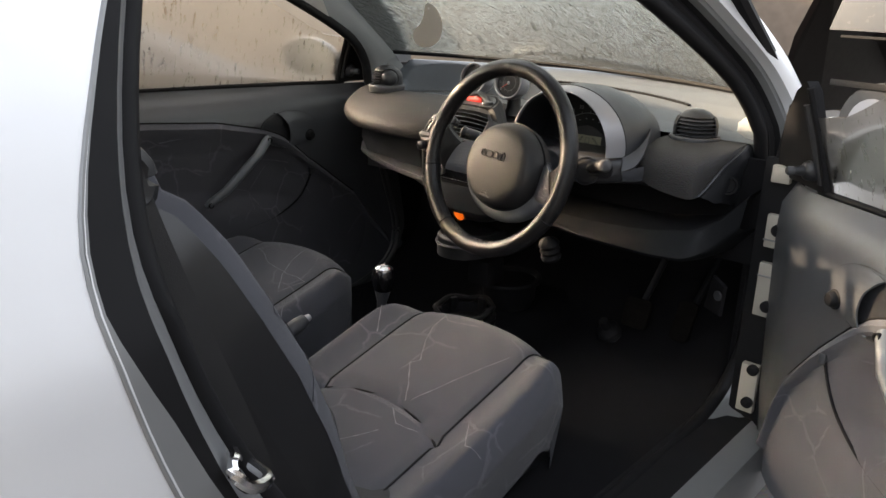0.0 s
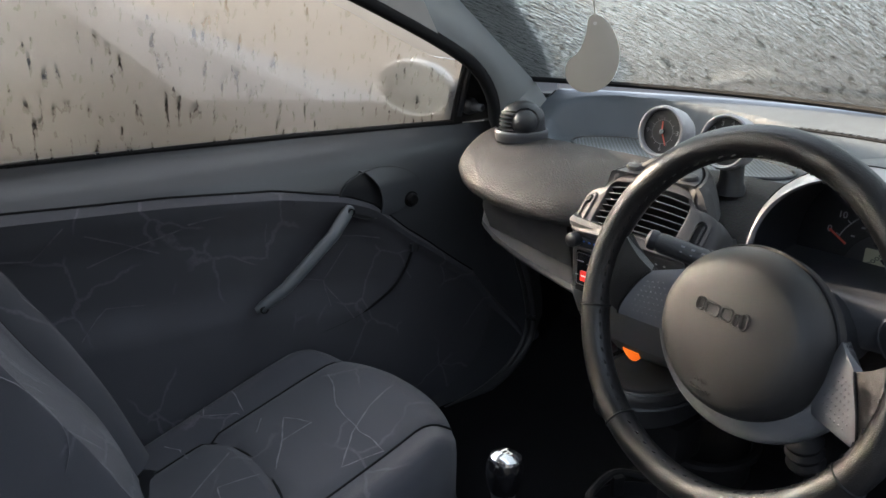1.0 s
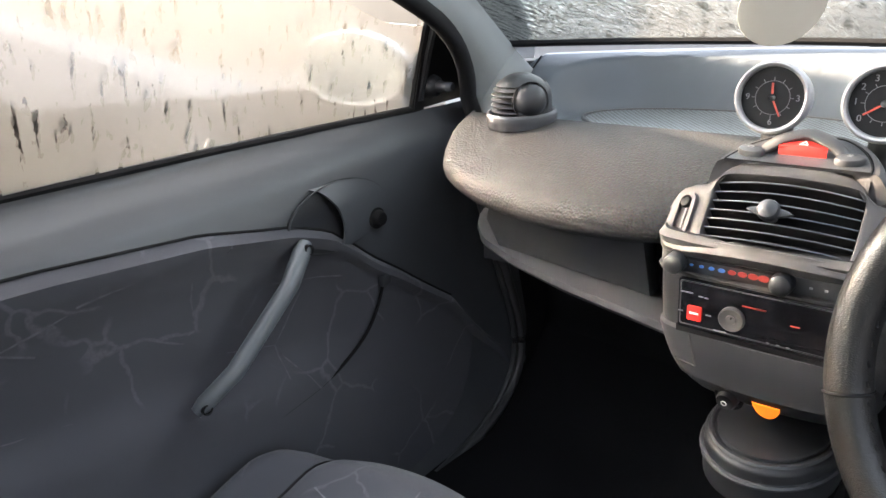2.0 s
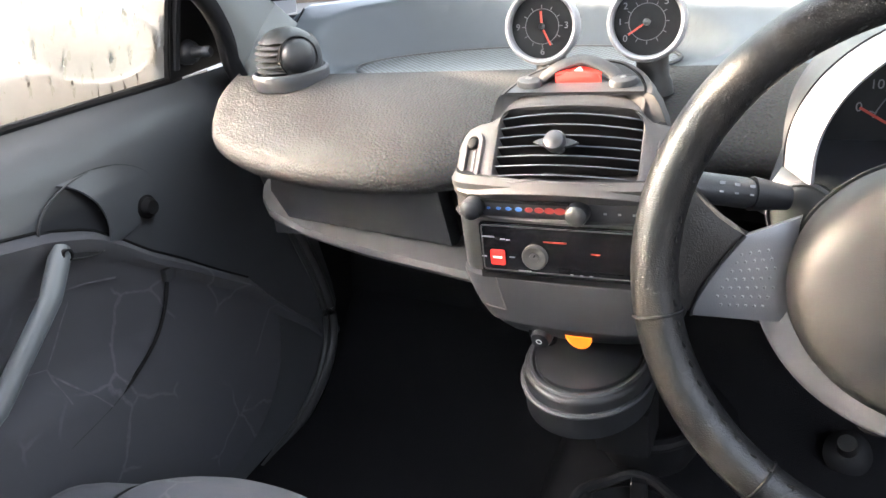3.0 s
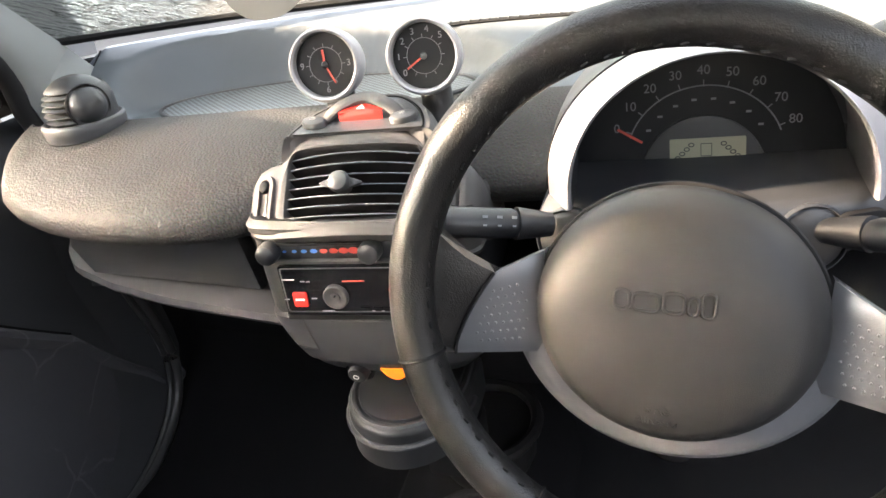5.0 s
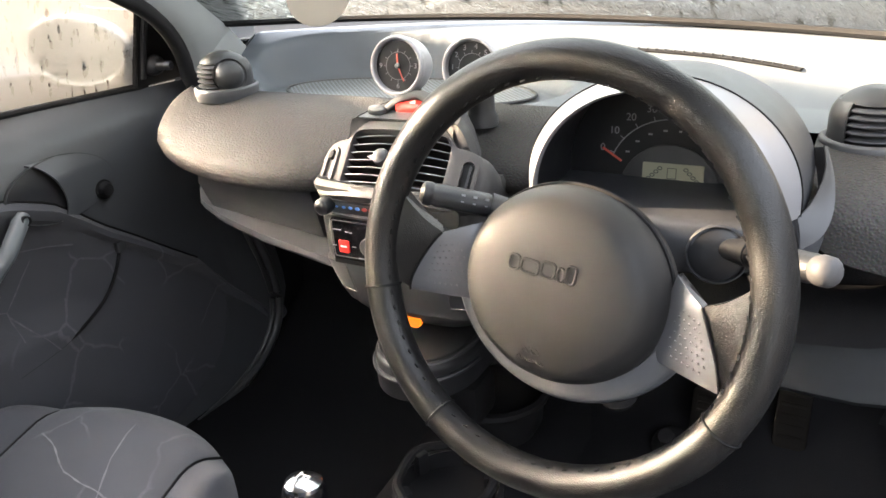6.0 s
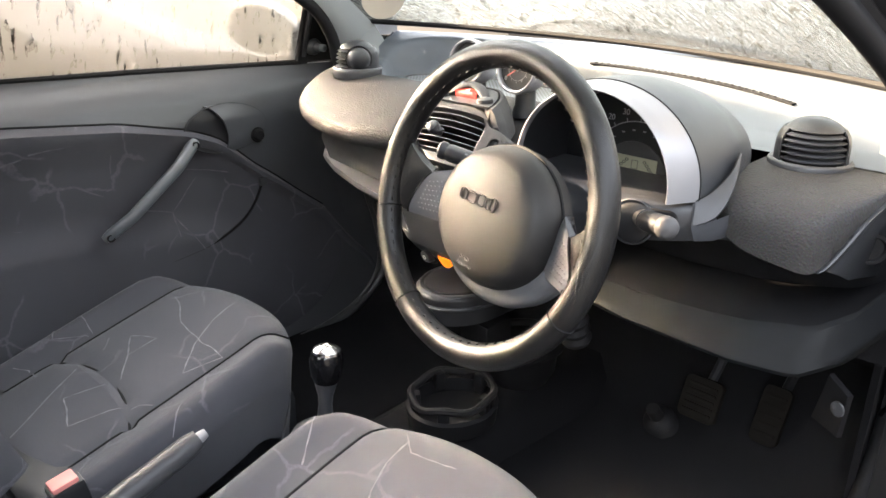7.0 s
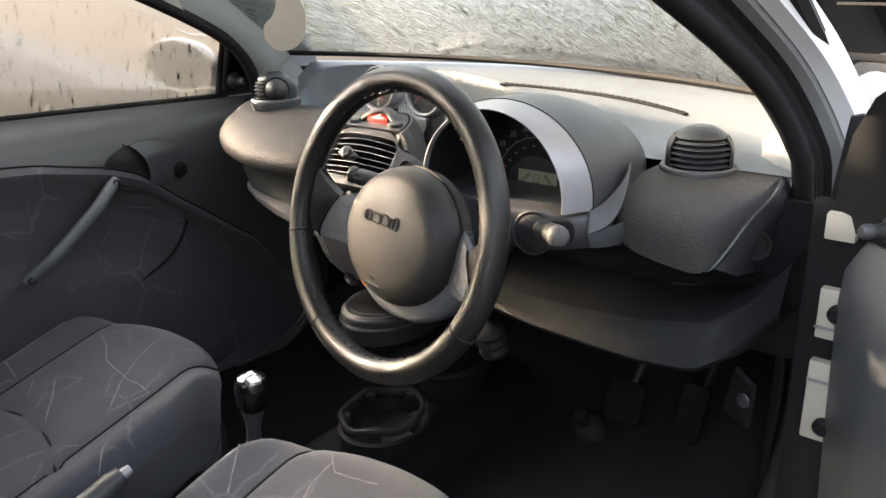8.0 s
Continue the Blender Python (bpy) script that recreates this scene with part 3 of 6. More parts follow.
def top_z(x, y):
    g = glass_y(x)
    f = max(0.0, min(1.0, (y - .20) / (g - .20)))
    z = .945 - .07 * max(0.0, min(1.0, (-.485 - x) / .05)) * max(0.0, min(1.0, (.385 - y) / .06)) + line(f, [(0, 0), (.3, .012), (.55, .03), (.68, .052), (.8, .066), (1, .082)])
    e = ((x + .150) / .300) ** 2 + ((y - .312) / .126) ** 2
    dip = max(0.0, min(1.0, (1.0 - e) / .26))
    return z - dip * dip * (3 - 2 * dip) * max(0.0, z - .938)


rows = []
for k in range(125):
    x = -.585 + 1.24 * k / 124
    g = glass_y(x) + .012
    rows.append([(x, .20 + (g - .20) * j / 56, top_z(x, .20 + (g - .20) * j / 56)) for j in range(57)] + [(x, g + .02, .99)])
part("upper_panel", sheet(rows), BAND, dash, "smooth blue-grey top panel")
part("panel_seam", tube([(-.492, glass_y(-.492) - .13 * f, top_z(-.492, glass_y(-.492) - .13 * f) + .0005) for f in [k / 10 for k in range(11)]], .0016, 6), RUBBER, dash, "dark seam")
gr = sheet([[(-.150 + .225 * r * math.cos(a), .315 + .092 * r * math.sin(a), .9425 + .004 * max(0.0, r - .8)) for a in [2 * math.pi * q / 48 for q in range(48)]] for r in (.02, .3, .6, .8, .92, 1.0)], wrap_v=True)
flat_uv(part("speaker_grille", gr, GRILLE, dash, "perforated pale grille"), Matrix.Identity(4))
part("grille_rim", tube([(-.150 + .230 * math.cos(a), .315 + .095 * math.sin(a), .943) for a in [2 * math.pi * q / 48 for q in range(48)]], .0025, 6, True), GREY, dash)
sl = [(x, glass_y(x) - .085 + .0 * x, top_z(x, glass_y(x) - .085)) for x in [.02 + .42 * k / 20 for k in range(21)]]
part("defrost_slot", tube(sl, .007, 8, False, .35), RUBBER, dash, "dark narrow air slot")
for k in range(30):
    x = .03 + .40 * k / 29
    part("slot_rib", box((x, glass_y(x) - .085, top_z(x, glass_y(x) - .085) + .0015), (.0016, .011, .003), 0), GREY, dash)

# shelf on the passenger side
rows = []
for k in range(61):
    x = -.535 + .76 * k / 60
    yf = line(x, [(-.535, .20), (-.53, .165), (-.515, .125), (-.49, .09), (-.44, .058), (-.39, .036), (-.336, .018), (-.27, .003), (-.2, .0), (-.15, .008), (-.11, .024), (-.07, .05), (.0, .085), (.23, .09)])
    lo = line(x, [(-.535, .905), (-.515, .885), (-.47, .872), (-.40, .865), (.23, .863)])
    ht = .95 - lo
    sec = [(.24, .90), (yf + .07, lo + .004), (yf + .03, lo), (yf + .012, lo + .004), (yf + .003, lo + .012), (yf, lo + .022), (yf + .004, lo + .033), (yf + .014, lo + .045)]
    for f in (.2, .4, .6, .8, 1.0):
        sec.append((yf + .014 + (max(.215, yf + .03) - yf - .014) * f, lo + .045 + (.956 - lo - .045) * math.sin(f * math.pi / 2) ** .9))
    sec.append((max(.225, yf + .04), .945))
    rows.append([(x, y, z) for y, z in sec])
shelf = part("shelf", caps(sheet(rows)), WING, dash, "pebbled dark shelf skin")
# the same shelf on the driver's side, with its grey edging
EDGE = [(.476, .050, .905), (.490, .038, .880), (.52, .032, .862), (.57, .033, .852), (.600, .037, .849), (.613, .048, .857), (.624, .070, .880), (.635, .096, .909), (.645, .128, .930), (.643, .165, .9395), (.630, .208, .9430)]
edge = catmull(EDGE, 46)
rows = []
for k, e in enumerate(edge):
    row = [e + Vector((-.004, .07, .004)), e + Vector((-.003, .02, -.003)), e]
    yt, zt = max(.215, e.y + .02), max(.9435, e.z + .002)
    for q in range(1, 13):
        th = radians(90 * q / 12)
        c, sn = math.cos(th) ** .62, math.sin(th) ** .62
        row.append(Vector((e.x - .006 * sn * (k / 45), e.y + (yt - e.y) * (1 - c) - .012 * math.sin(th * 2) * (1 - k / 60), e.z + (zt - e.z) * sn)))
    row.append(row[-1] + Vector((0, .05, -.012)))
    rows.append(row)
part("shelf", caps(sheet(rows)), WING, dash, "pebbled dark shelf skin")
low = edge[22:]
rows = [[p + Vector(o) for p in low] for o in ((-.008, .02, -.004), (-.003, -.004, -.004), (.002, -.006, -.002), (.006, -.002, .001), (.007, .012, -.001))]
part("edging", sheet(rows), GREY, dash, "grey plastic edging")
rows = []
for k, p in enumerate(low):
    f = k / (len(low) - 1)
    q = Vector((.640 + .014 * f, .10 + .12 * f, .838 + .09 * f))
    a = p + Vector((.006, .008, -.002))
    rows.append([a, a.lerp(q, .3) + Vector((.004, -.004, 0)), a.lerp(q, .65) + Vector((.003, -.002, -.004)), q, q + Vector((0, .08, -.02))])
part("end_panel", sheet(rows), PLASTIC, dash, "grey plastic end panel")
part("end_vent", lathe([(.019, 0), (.019, .004), (.015, .004), (.012, -.006), (0, -.006)], facing(.643, .118, .872, 0, 38), 24), RUBBER, dash, "black round side outlet")

# ball-shaped air outlets
def ball_vent(x, y, z, turn, nozzle, reach, size):
    M = pose(x, y, z) @ Matrix.Scale(size, 4)

    def ball(h):
        return .0435 if h < .028 else .0435 * math.sqrt(max(0.0, 1 - ((h - .028) / .0370) ** 2))

    def rim(a, r, h):
        return M @ Vector((r * math.sin(a), -r * math.cos(a), h))
    g = part("air_vent", lathe([(.034, -.010), (.034, .044), (.028, .050), (.0, .055)], M, 32), RUBBER, dash, "ball-shaped dark air outlet")
    part("collar", lathe([(.0500, -.012), (.0525, -.002), (.0528, .0065), (.0515, .0090), (.0490, .0102), (.0462, .0092), (.0445, .004)], M, 48), GREY, g, "grey collar with a worn lip")
    shut = [radians(turn + reach + (360 - 2 * reach) * q / 30) for q in range(31)]
    hs = [.004 + .0455 * q / 8 for q in range(9)]
    part("cheek", thick(sheet([[rim(a, ball(h), h) for a in shut] for h in hs]), -.002), PLASTIC, g, "smooth closed side")
    whole = [2 * math.pi * q / 48 for q in range(48)]
    tops = [.0478, .0490, .0525, .0555, .0580, .0600, .0617, .0630, .0637]
    part("dome", caps(sheet([[rim(a, ball(h) - (.003 if k == 0 else 0), h) for a in whole] for k, h in enumerate(tops)], wrap_v=True)), PLASTIC, g, "smooth domed top")
    fan = [radians(turn - reach + 2 * reach * q / 24) for q in range(25)]
    for h in (.0125, .0205, .0285, .0360, .0430):
        r = ball(h) + .0006
        part("louvre", thick(sheet([[rim(a, q, h + dz) for a in fan] for q, dz in ((.034, .0030), (r - .003, .0012), (r, .0))]), .0014), GREY, g, "thin curved louvre")
    if nozzle is not None:
        a = radians(nozzle)
        NM = Matrix.Translation(rim(a, .0290, .0280)) @ pose(0, 0, 0, 0, 0, nozzle) @ facing(0, 0, 0, 6)
        part("nozzle", lathe([(.0250, -.006)] + [(.0255 * math.cos(radians(k)), .0255 * math.sin(radians(k))) for k in range(0, 91, 10)], NM, 32), PLASTIC, g, "round matt nozzle cap")
        part("nozzle_gap", lathe([(.0268, .004), (.0275, .0085), (.0262, .0095), (.0250, .0055)], NM, 32), RUBBER, g)
    return g


ball_vent(-.418, .194, .960, -50, 57, 80, 1.0)
ball_vent(.530, .188, .940, 26, None, 62, 1.0)
# glovebox shelf under the passenger side
rows = []
for k in range(31):
    x = -.50 + .42 * k / 30
    yf = line(x, [(-.50, .20), (-.48, .15), (-.44, .11), (-.36, .075), (-.25, .045), (-.08, .015)])
    lz = line(x, [(-.50, .80), (-.44, .785), (-.3, .775), (-.08, .765)])
    rows.append([(x, y, z) for y, z in ((yf + .14, lz + .10), (yf + .09, lz + .05), (yf + .05, lz + .02), (yf + .015, lz + .012), (yf + .002, lz + .008), (yf, lz), (yf + .004, lz - .006), (yf + .03, lz - .012), (yf + .14, lz - .03), (yf + .22, lz - .12))])
part("lower_shelf", sheet(rows), GREY, dash, "grey lower shelf lip")
part("glovebox", plate([(-.13, -.032), (.13, -.037), (.13, .04), (-.13, .04), (-.145, .01)], .02, facing(-.265, .085, .828, -12, -9), .006), PLASTIC, dash, "dark padded cover")
part("glovebox_recess", box((-.12, .12, .82), (.05, .08, .09), .004), RUBBER, dash)
part("recess_back", thick(sheet([[(x, .20, z) for x in (-.5, -.2, .1)] for z in (.72, .8, .9)]), .01), PLASTIC, dash)
# lower panel on the driver's side
rows = []
for k in range(37):
    x = .13 + .56 * k / 36
    yf = line(x, [(.13, .03), (.25, .0), (.4, -.012), (.55, -.012), (.63, .0), (.66, .03), (.69, .09)])
    lz = line(x, [(.13, .765), (.25, .748), (.4, .737), (.55, .734), (.62, .737), (.66, .758), (.69, .80)])
    hh = line(x, [(.13, .018), (.3, .022), (.5, .038), (.6, .052), (.69, .06)])
    rows.append([(x, y, z) for y, z in ((yf + .17, lz + hh + .005), (yf + .06, lz + hh + .002), (yf + .03, lz + hh), (yf + .018, lz + hh - .006), (yf + .008, lz + hh * .5), (yf, lz + .01), (yf - .004, lz + .003), (yf, lz - .003), (yf + .02, lz - .008), (yf + .06, lz - .015), (yf + .10, lz - .02))])
part("lower_panel", sheet([q[2:] for q in rows]), KNEE, dash, "dark lower knee panel with a rolled lip")
# tray and shelf back are black: the shade of the recess put into colour
part("tray", sheet([q[:3] for q in rows]), CARPET, dash, "tray behind the knee panel, black for the recess shade")
part("shelf_back", thick(sheet([[(x, .19 + .01 * math.sin(x * 9), z) for x in (.1, .3, .5, .69)] for z in (.70, .8, .92)]), .01), CARPET, dash)

# ---- centre console ----
console = thing("center_console", (.0105, .05, .7), "dark grey centre console with vents and radio", "console")
CX = .0105


def lean(bm):
    """The console's lower end leans away from the driver."""
    for v in bm.verts:
        d = max(0, .785 - v.co.z)
        v.co.y += .40 * d
        v.co.z -= .10 * d
    return bm


def front_y(x, yf, w):
    """The bowed front of the console at x."""
    return yf + .012 * ((x - CX) / w) ** 2


def level(z, yf, w, r=.024, back=.16):
    """One level of the console: straight sides, rounded corners and a slightly bowed front."""
    w += .007
    half = [(w, back), (w, yf + r + .03), (w, yf + r + .012)]
    for k in range(1, 7):
        a = radians(90 * k / 6)
        half.append((w - r + r * math.cos(a), front_y(CX + w - r + r * math.cos(a), yf, w) + r * (1 - math.sin(a))))
    half += [((w - r) * f, front_y(CX + (w - r) * f, yf, w)) for f in (.8, .6, .4, .2)]
    return [(CX - x, y, z) for x, y in half] + [(CX, yf, z)] + [(CX + x, y, z) for x, y in half[::-1]]


LOWER = [(.683, .064, .048), (.6845, .050, .062), (.689, .040, .074), (.696, .031, .084), (.705, .0245, .092), (.716, .018, .099)]
COVER = [(.716, .0165, .1000), (.722, .0145, .1030), (.735, .010, .1080), (.75, .006, .1120), (.765, .002, .1150), (.777, -.001, .1170), (.7815, -.001, .1170), (.7835, .003, .1140), (.7835, .02, .10)]
part("lower_bay", caps(sheet([level(*q) for q in LOWER])), PLASTIC, console, "black lower console bay")
part("lower_cover", sheet([level(*q) for q in COVER]), GREY, console, "grey rounded lower console cover")


def cover_point(x, z, out=.0006):
    yf, w = (line(z, [(q[0], q[k]) for q in COVER[:7]]) for k in (1, 2))
    for a, b in zip(level(z, yf, w), level(z, yf, w)[1:]):
        if a[0] <= x <= b[0] and b[0] > a[0]:
            f = (x - a[0]) / (b[0] - a[0])
            return Vector((x, a[1] + (b[1] - a[1]) * f - out, z))
    return Vector((x, yf, z))


for sg in (-1, 1):
    part("cover_edge", tube([cover_point(CX + sg * (.0775 - .004 * f), .781 - .046 * f) for f in [k / 12 for k in range(13)]], .0009, 6), FASCIA, console, "pale worn panel edge")
    part("cover_edge", tube([cover_point(CX + sg * (.0735 + .026 * f), .735 + .002 * f) for f in [k / 8 for k in range(9)]], .0009, 6), FASCIA, console, "pale worn panel edge")
part("radio_bay", caps(sheet([level(z, y, w, .016) for z, y, w in ((.775, .008, .112), (.79, .003, .113), (.82, .0025, .114), (.849, .0025, .1145))])), PLASTIC, console, "dark radio surround")
part("heater_bay", caps(sheet([level(z, y, w, .018) for z, y, w in ((.847, .002, .1150), (.848, -.001, .1165), (.8525, -.003, .1175), (.8545, .0015, .1160), (.868, .0015, .1160), (.8795, .001, .1160), (.883, -.005, .1170), (.890, -.007, .1165), (.897, -.002, .112))])), FASCIA, console, "satin grey heater control bay")


def at(x, z, out=0.0):
    """A frame on the console's face."""
    return facing(x, -.0015 - out, z)


# the vent fascia leans back and curves round to the sides
VF = facing(CX, .0225, .9265, 40)


def vf(u, v, out=0.0):
    return VF @ Vector((u, v, out - 1.75 * u * u))


def by_angle(pts, n=96):
    """n points of a star-shaped outline, evenly by angle."""
    out = []
    for k in range(n):
        c, s = math.cos(2 * math.pi * k / n), math.sin(2 * math.pi * k / n)
        best = None
        for (x0, y0), (x1, y1) in zip(pts, pts[1:] + pts[:1]):
            d = c * (y1 - y0) - s * (x1 - x0)
            if abs(d) > 1e-9:
                g = (s * x0 - c * y0) / d
                r = x0 * c + y0 * s + g * ((x1 - x0) * c + (y1 - y0) * s)
                if -1e-6 <= g <= 1 + 1e-6 and r > 0:
                    best = r if best is None else max(best, r)
        out.append((best * c, best * s))
    return out


side = [(.0, .0535), (.036, .0530), (.056, .0505), (.0665, .044), (.074, .034), (.083, .0275), (.097, .0270), (.113, .0225), (.1230, .008), (.1265, -.014), (.1245, -.036), (.114, -.0485), (.090, -.0530), (.060, -.0540), (.030, -.0545), (.0, -.0545)]
outer = by_angle([(p.x, p.y) for p in catmull([(x, y, 0) for x, y in side] + [(-x, y, 0) for x, y in side[-2:0:-1]], 150, True)])
hole = by_angle(rounded(.146, .077, .012, 8))
rows = []
for f, out, grow in ((0, -.024, 1), (0, -.003, 1), (.03, .0015, 1), (.10, .0030, 1), (.22, .0022, 1), (.5, .0016, 1), (.8, .0022, 1), (.93, .0015, 1), (1, -.004, 1), (1, -.010, 1.012), (1, -.024, 1.015), (1, -.075, .98)):
    rows.append([vf((a + (c - a) * f) * grow, (b + (d - b) * f) * grow, out) for (a, b), (c, d) in zip(hole, outer)])
part("fascia", sheet(rows, wrap_v=True), FASCIA, console, "satin grey upper fascia, worn at its edges")
vent = part("centre_vent", sheet([[vf(u, v, -.0235) for u in [-.074 + .148 * k / 12 for k in range(13)]] for v in (-.040, 0, .040)]), RUBBER, console, "black vent opening")
for k in range(7):
    v = -.031 + .0103 * k
    us = [-.0725 + .145 * q / 16 for q in range(17)]
    bowed = [v + .0032 * max(0, k - 3) / 3 * (1 - (u / .0725) ** 2) for u in us]
    part("slat", thick(sheet([[vf(u, b + dv, o) for u, b in zip(us, bowed)] for dv, o in ((-.0040, -.0215), (0, -.0035))]), .0012), RUBBER, vent)
    # thin pale line along the front of each slat
    part("slat_edge", tube([vf(u, b, -.0030) for u, b in zip(us, bowed)], .0007, 5), BAND, vent, "pale slat edge")
KN = VF @ pose(-.004, -.004, .0)
part("vent_knob", lathe([(.0045, -.004), (.0075, .006), (.0105, .014), (.0112, .019), (.0095, .0235), (.005, .026), (0, .0265)], KN, 24), GREY, vent, "round vent knob")
part("vent_knob_wing", plate([(-.023, 0), (-.017, .0030), (-.008, .0052), (.008, .0052), (.017, .0030), (.023, 0), (.017, -.0030), (.008, -.0052), (-.008, -.0052), (-.017, -.0030)], .004, KN @ pose(0, 0, .012), .0012), GREY, vent)
for sg in (-1, 1):
    LM = Matrix.Translation(vf(sg * .1000, -.0125, .0016)) @ VF.to_3x3().to_4x4() @ pose(0, 0, 0, 0, sg * 19)
    part("slot_frame", ring_plate(rounded(.0250, .0590, .0120), rounded(.0150, .0490, .0072), .0052, LM @ pose(0, 0, -.0012)), FASCIA, console, "satin grey raised rim of the slot")
    lobe = part("slider_slot", plate(rounded(.0135, .0470, .0065), .0012, LM, .0004), RUBBER, console, "deep black slider slot")
    part("slot_rail", plate(rounded(.0030, .040, .0014), .0008, LM @ pose(.002, 0, .001), 0), PLASTIC, lobe)
    part("slider", lathe([(.0065, 0), (.0065, .0035), (.0055, .0050), (.003, .0056), (0, .0056)], LM @ pose(0, .0165 if sg < 0 else -.0165, .001), 18), RUBBER, lobe, "small round slider knob")
    part("slider_mark", ring_plate(rounded(.003, .003, .001, 2), rounded(.0018, .0018, .0006, 2), .0003, LM @ pose(0, -.016, .0014)), PRINT, lobe)
part("heater_strip", plate(rounded(.205, .023, .006), .002, at(.0105, .8665, -.004), .001), PLASTIC, console, "dark heater control strip")
for kx in (-.082, .029):
    part("heater_knob", lathe([(.0115, -.003), (.0115, .008), (.0105, .012), (.007, .0145), (0, .015)], at(kx, .8655, .001), 28), PLASTIC, console, "small round control knob")
for k in range(8):
    w = .0016 + .00042 * k
    part("scale_mark", plate([(w * math.cos(a) * 1.3, w * .8 * math.sin(a)) for a in [2 * math.pi * q / 12 for q in range(12)]], .0006, at(-.0655 + .0108 * k, .865, .0002), 0), BLUEDOT if k < 4 else RED_PRINT, console, "blue mark" if k < 4 else "red mark")
part("scale_groove", box((-.025, -.0016, .8725), (.10, .0012, .0030), 0), RUBBER, console)
for k in range(3):
    part("strip_mark", box((.055 + .014 * k, -.0020, .865), (.003, .0008, .002), 0), PRINT, console)
radio = part("radio", plate(rounded(.188, .058, .003), .004, at(.0165, .8205, -.0005), .001), BLACK, console, "black car radio with a red button")
part("radio_trim", ring_plate(rounded(.184, .052, .003), rounded(.1815, .0495, .003), .0008, at(.0165, .8215, .0036)), GREY, radio, "thin grey rim")
part("red_button", plate(rounded(.016, .017, .002), .002, at(-.0585, .811, .0035), .0006), RED, radio, "red square button")
part("button_mark", box((-.0585, -.0074, .8115), (.010, .0006, .0022), 0), WHITE, radio)
part("volume_knob", lathe([(.0135, 0), (.0135, .005), (.012, .0062), (.0085, .0052), (.0055, .0046), (.005, .006), (0, .0062)], at(-.0175, .815, .003)), FASCIA, radio, "turned silver volume knob")
part("knob_pointer", box((-.0165, -.0125, .818), (.0015, .001, .007), 0, at(-.0165, .818, .0087) @ pose(0, 0, 0, 0, 0, -25)), BLACK, radio)
for k, (bx, bz, bw) in enumerate(((-.068, .834, .014), (-.052, .832, .005), (-.046, .8315, .004), (-.074, .811, .005), (-.043, .812, .006), (-.030, .797, .014), (.004, .832, .024), (.045, .822, .009), (.02, .797, .003), (.03, .797, .003), (.04, .797, .003))):
    part("radio_mark", box((bx, -.0056, bz), (bw, .0008, .0011), 0), AMBER if k in (6, 7) else PRINT, radio)
for k in range(6):
    part("preset_button", box((.012 + .014 * k, -.0055, .8005), (.011, .002, .0045), .0006), BLACK, radio)
part("radio_slot", box((.0135, .002, .787), (.19, .004, .009), .001), RUBBER, console)
part("lighter", lean(lathe([(.0115, 0), (.0115, .012), (.010, .016), (0, .0165)], at(-.029, .703, -.006))), PLASTIC, console, "black cigarette lighter knob")
part("lighter_mark", lean(ring_plate([(.0035 * math.cos(a), .0035 * math.sin(a)) for a in [2 * math.pi * q / 12 for q in range(12)]], [(.0024 * math.cos(a), .0024 * math.sin(a)) for a in [2 * math.pi * q / 12 for q in range(12)]], .0006, at(-.030, .702, .0106))), WHITE, console)
part("lighter_collar", lean(lathe([(.0165, 0), (.0165, .004), (.013, .005), (.013, 0)], at(-.029, .703, -.006))), RUBBER, console)
part("orange_lamp", lean(plate([(.015 * math.cos(a), .019 * math.sin(a)) for a in [math.pi + math.pi * q / 14 for q in range(15)]], .007, at(.0145, .7120, -.003), .002)), LAMP, console, "glowing orange lamp lens")
# hazard switch panel on top
HM = Matrix.Translation((.0135, .0545, .9705)) @ pose(0, 0, 0, 13)
shell = catmull([(-.078, -.004, 0), (-.074, .012, 0), (-.062, .040, 0), (-.040, .064, 0), (-.018, .074, 0), (.018, .074, 0), (.040, .066, 0), (.064, .040, 0), (.076, .012, 0), (.079, -.004, 0)], 40)
rows = [[HM @ Vector((p.x * k, p.y * k + dy, z)) for p in shell] for k, dy, z in ((.90, .003, -.0012), (.97, .001, -.0012), (1.0, 0, -.0035), (1.06, 0, -.012), (1.14, -.002, -.030), (1.2, -.004, -.06))]
part("switch_shell", sheet(rows), FASCIA, console, "satin grey edge of the switch panel")
for sg in (-1, 1):
    ring = [vf(sg * u, v, -.003) for u, v in ((.052, .0515), (.0655, .0440), (.074, .0345), (.083, .0280), (.099, .0265))]
    edge_pts = [HM @ Vector((sg * .0785 * k, -.004 * k + dy, z)) for k, dy, z in ((.92, .003, -.0012), (1.0, 0, -.0035), (1.06, 0, -.012), (1.14, -.002, -.030), (1.2, -.004, -.06))]
    part("fascia_shoulder", sheet([ring, [a.lerp(b, .5) + Vector((0, 0, .002)) for a, b in zip(ring, edge_pts)], edge_pts, [p + Vector((0, .02, 0)) for p in edge_pts]]), FASCIA, console, "rounded shoulder beside the switch panel")
us = [-.072 + .144 * k / 24 for k in range(25)]
part("fascia_brow", sheet([[vf(u, .0500 - 3.0 * max(0, abs(u) - .052) ** 1.25, .0016) for u in us], [vf(u, .0545 - 3.0 * max(0, abs(u) - .052) ** 1.25, -.0005) for u in us], [HM @ Vector((u * 1.0 - .002, .002, -.0015)) for u in us]]), FASCIA, console, "rounded worn brow above the vent")
panel = catmull([(-.0715, -.002, 0), (-.067, .012, 0), (-.056, .038, 0), (-.036, .058, 0), (-.015, .066, 0), (.015, .066, 0), (.036, .059, 0), (.056, .036, 0), (.067, .012, 0), (.069, -.001, 0)], 36)
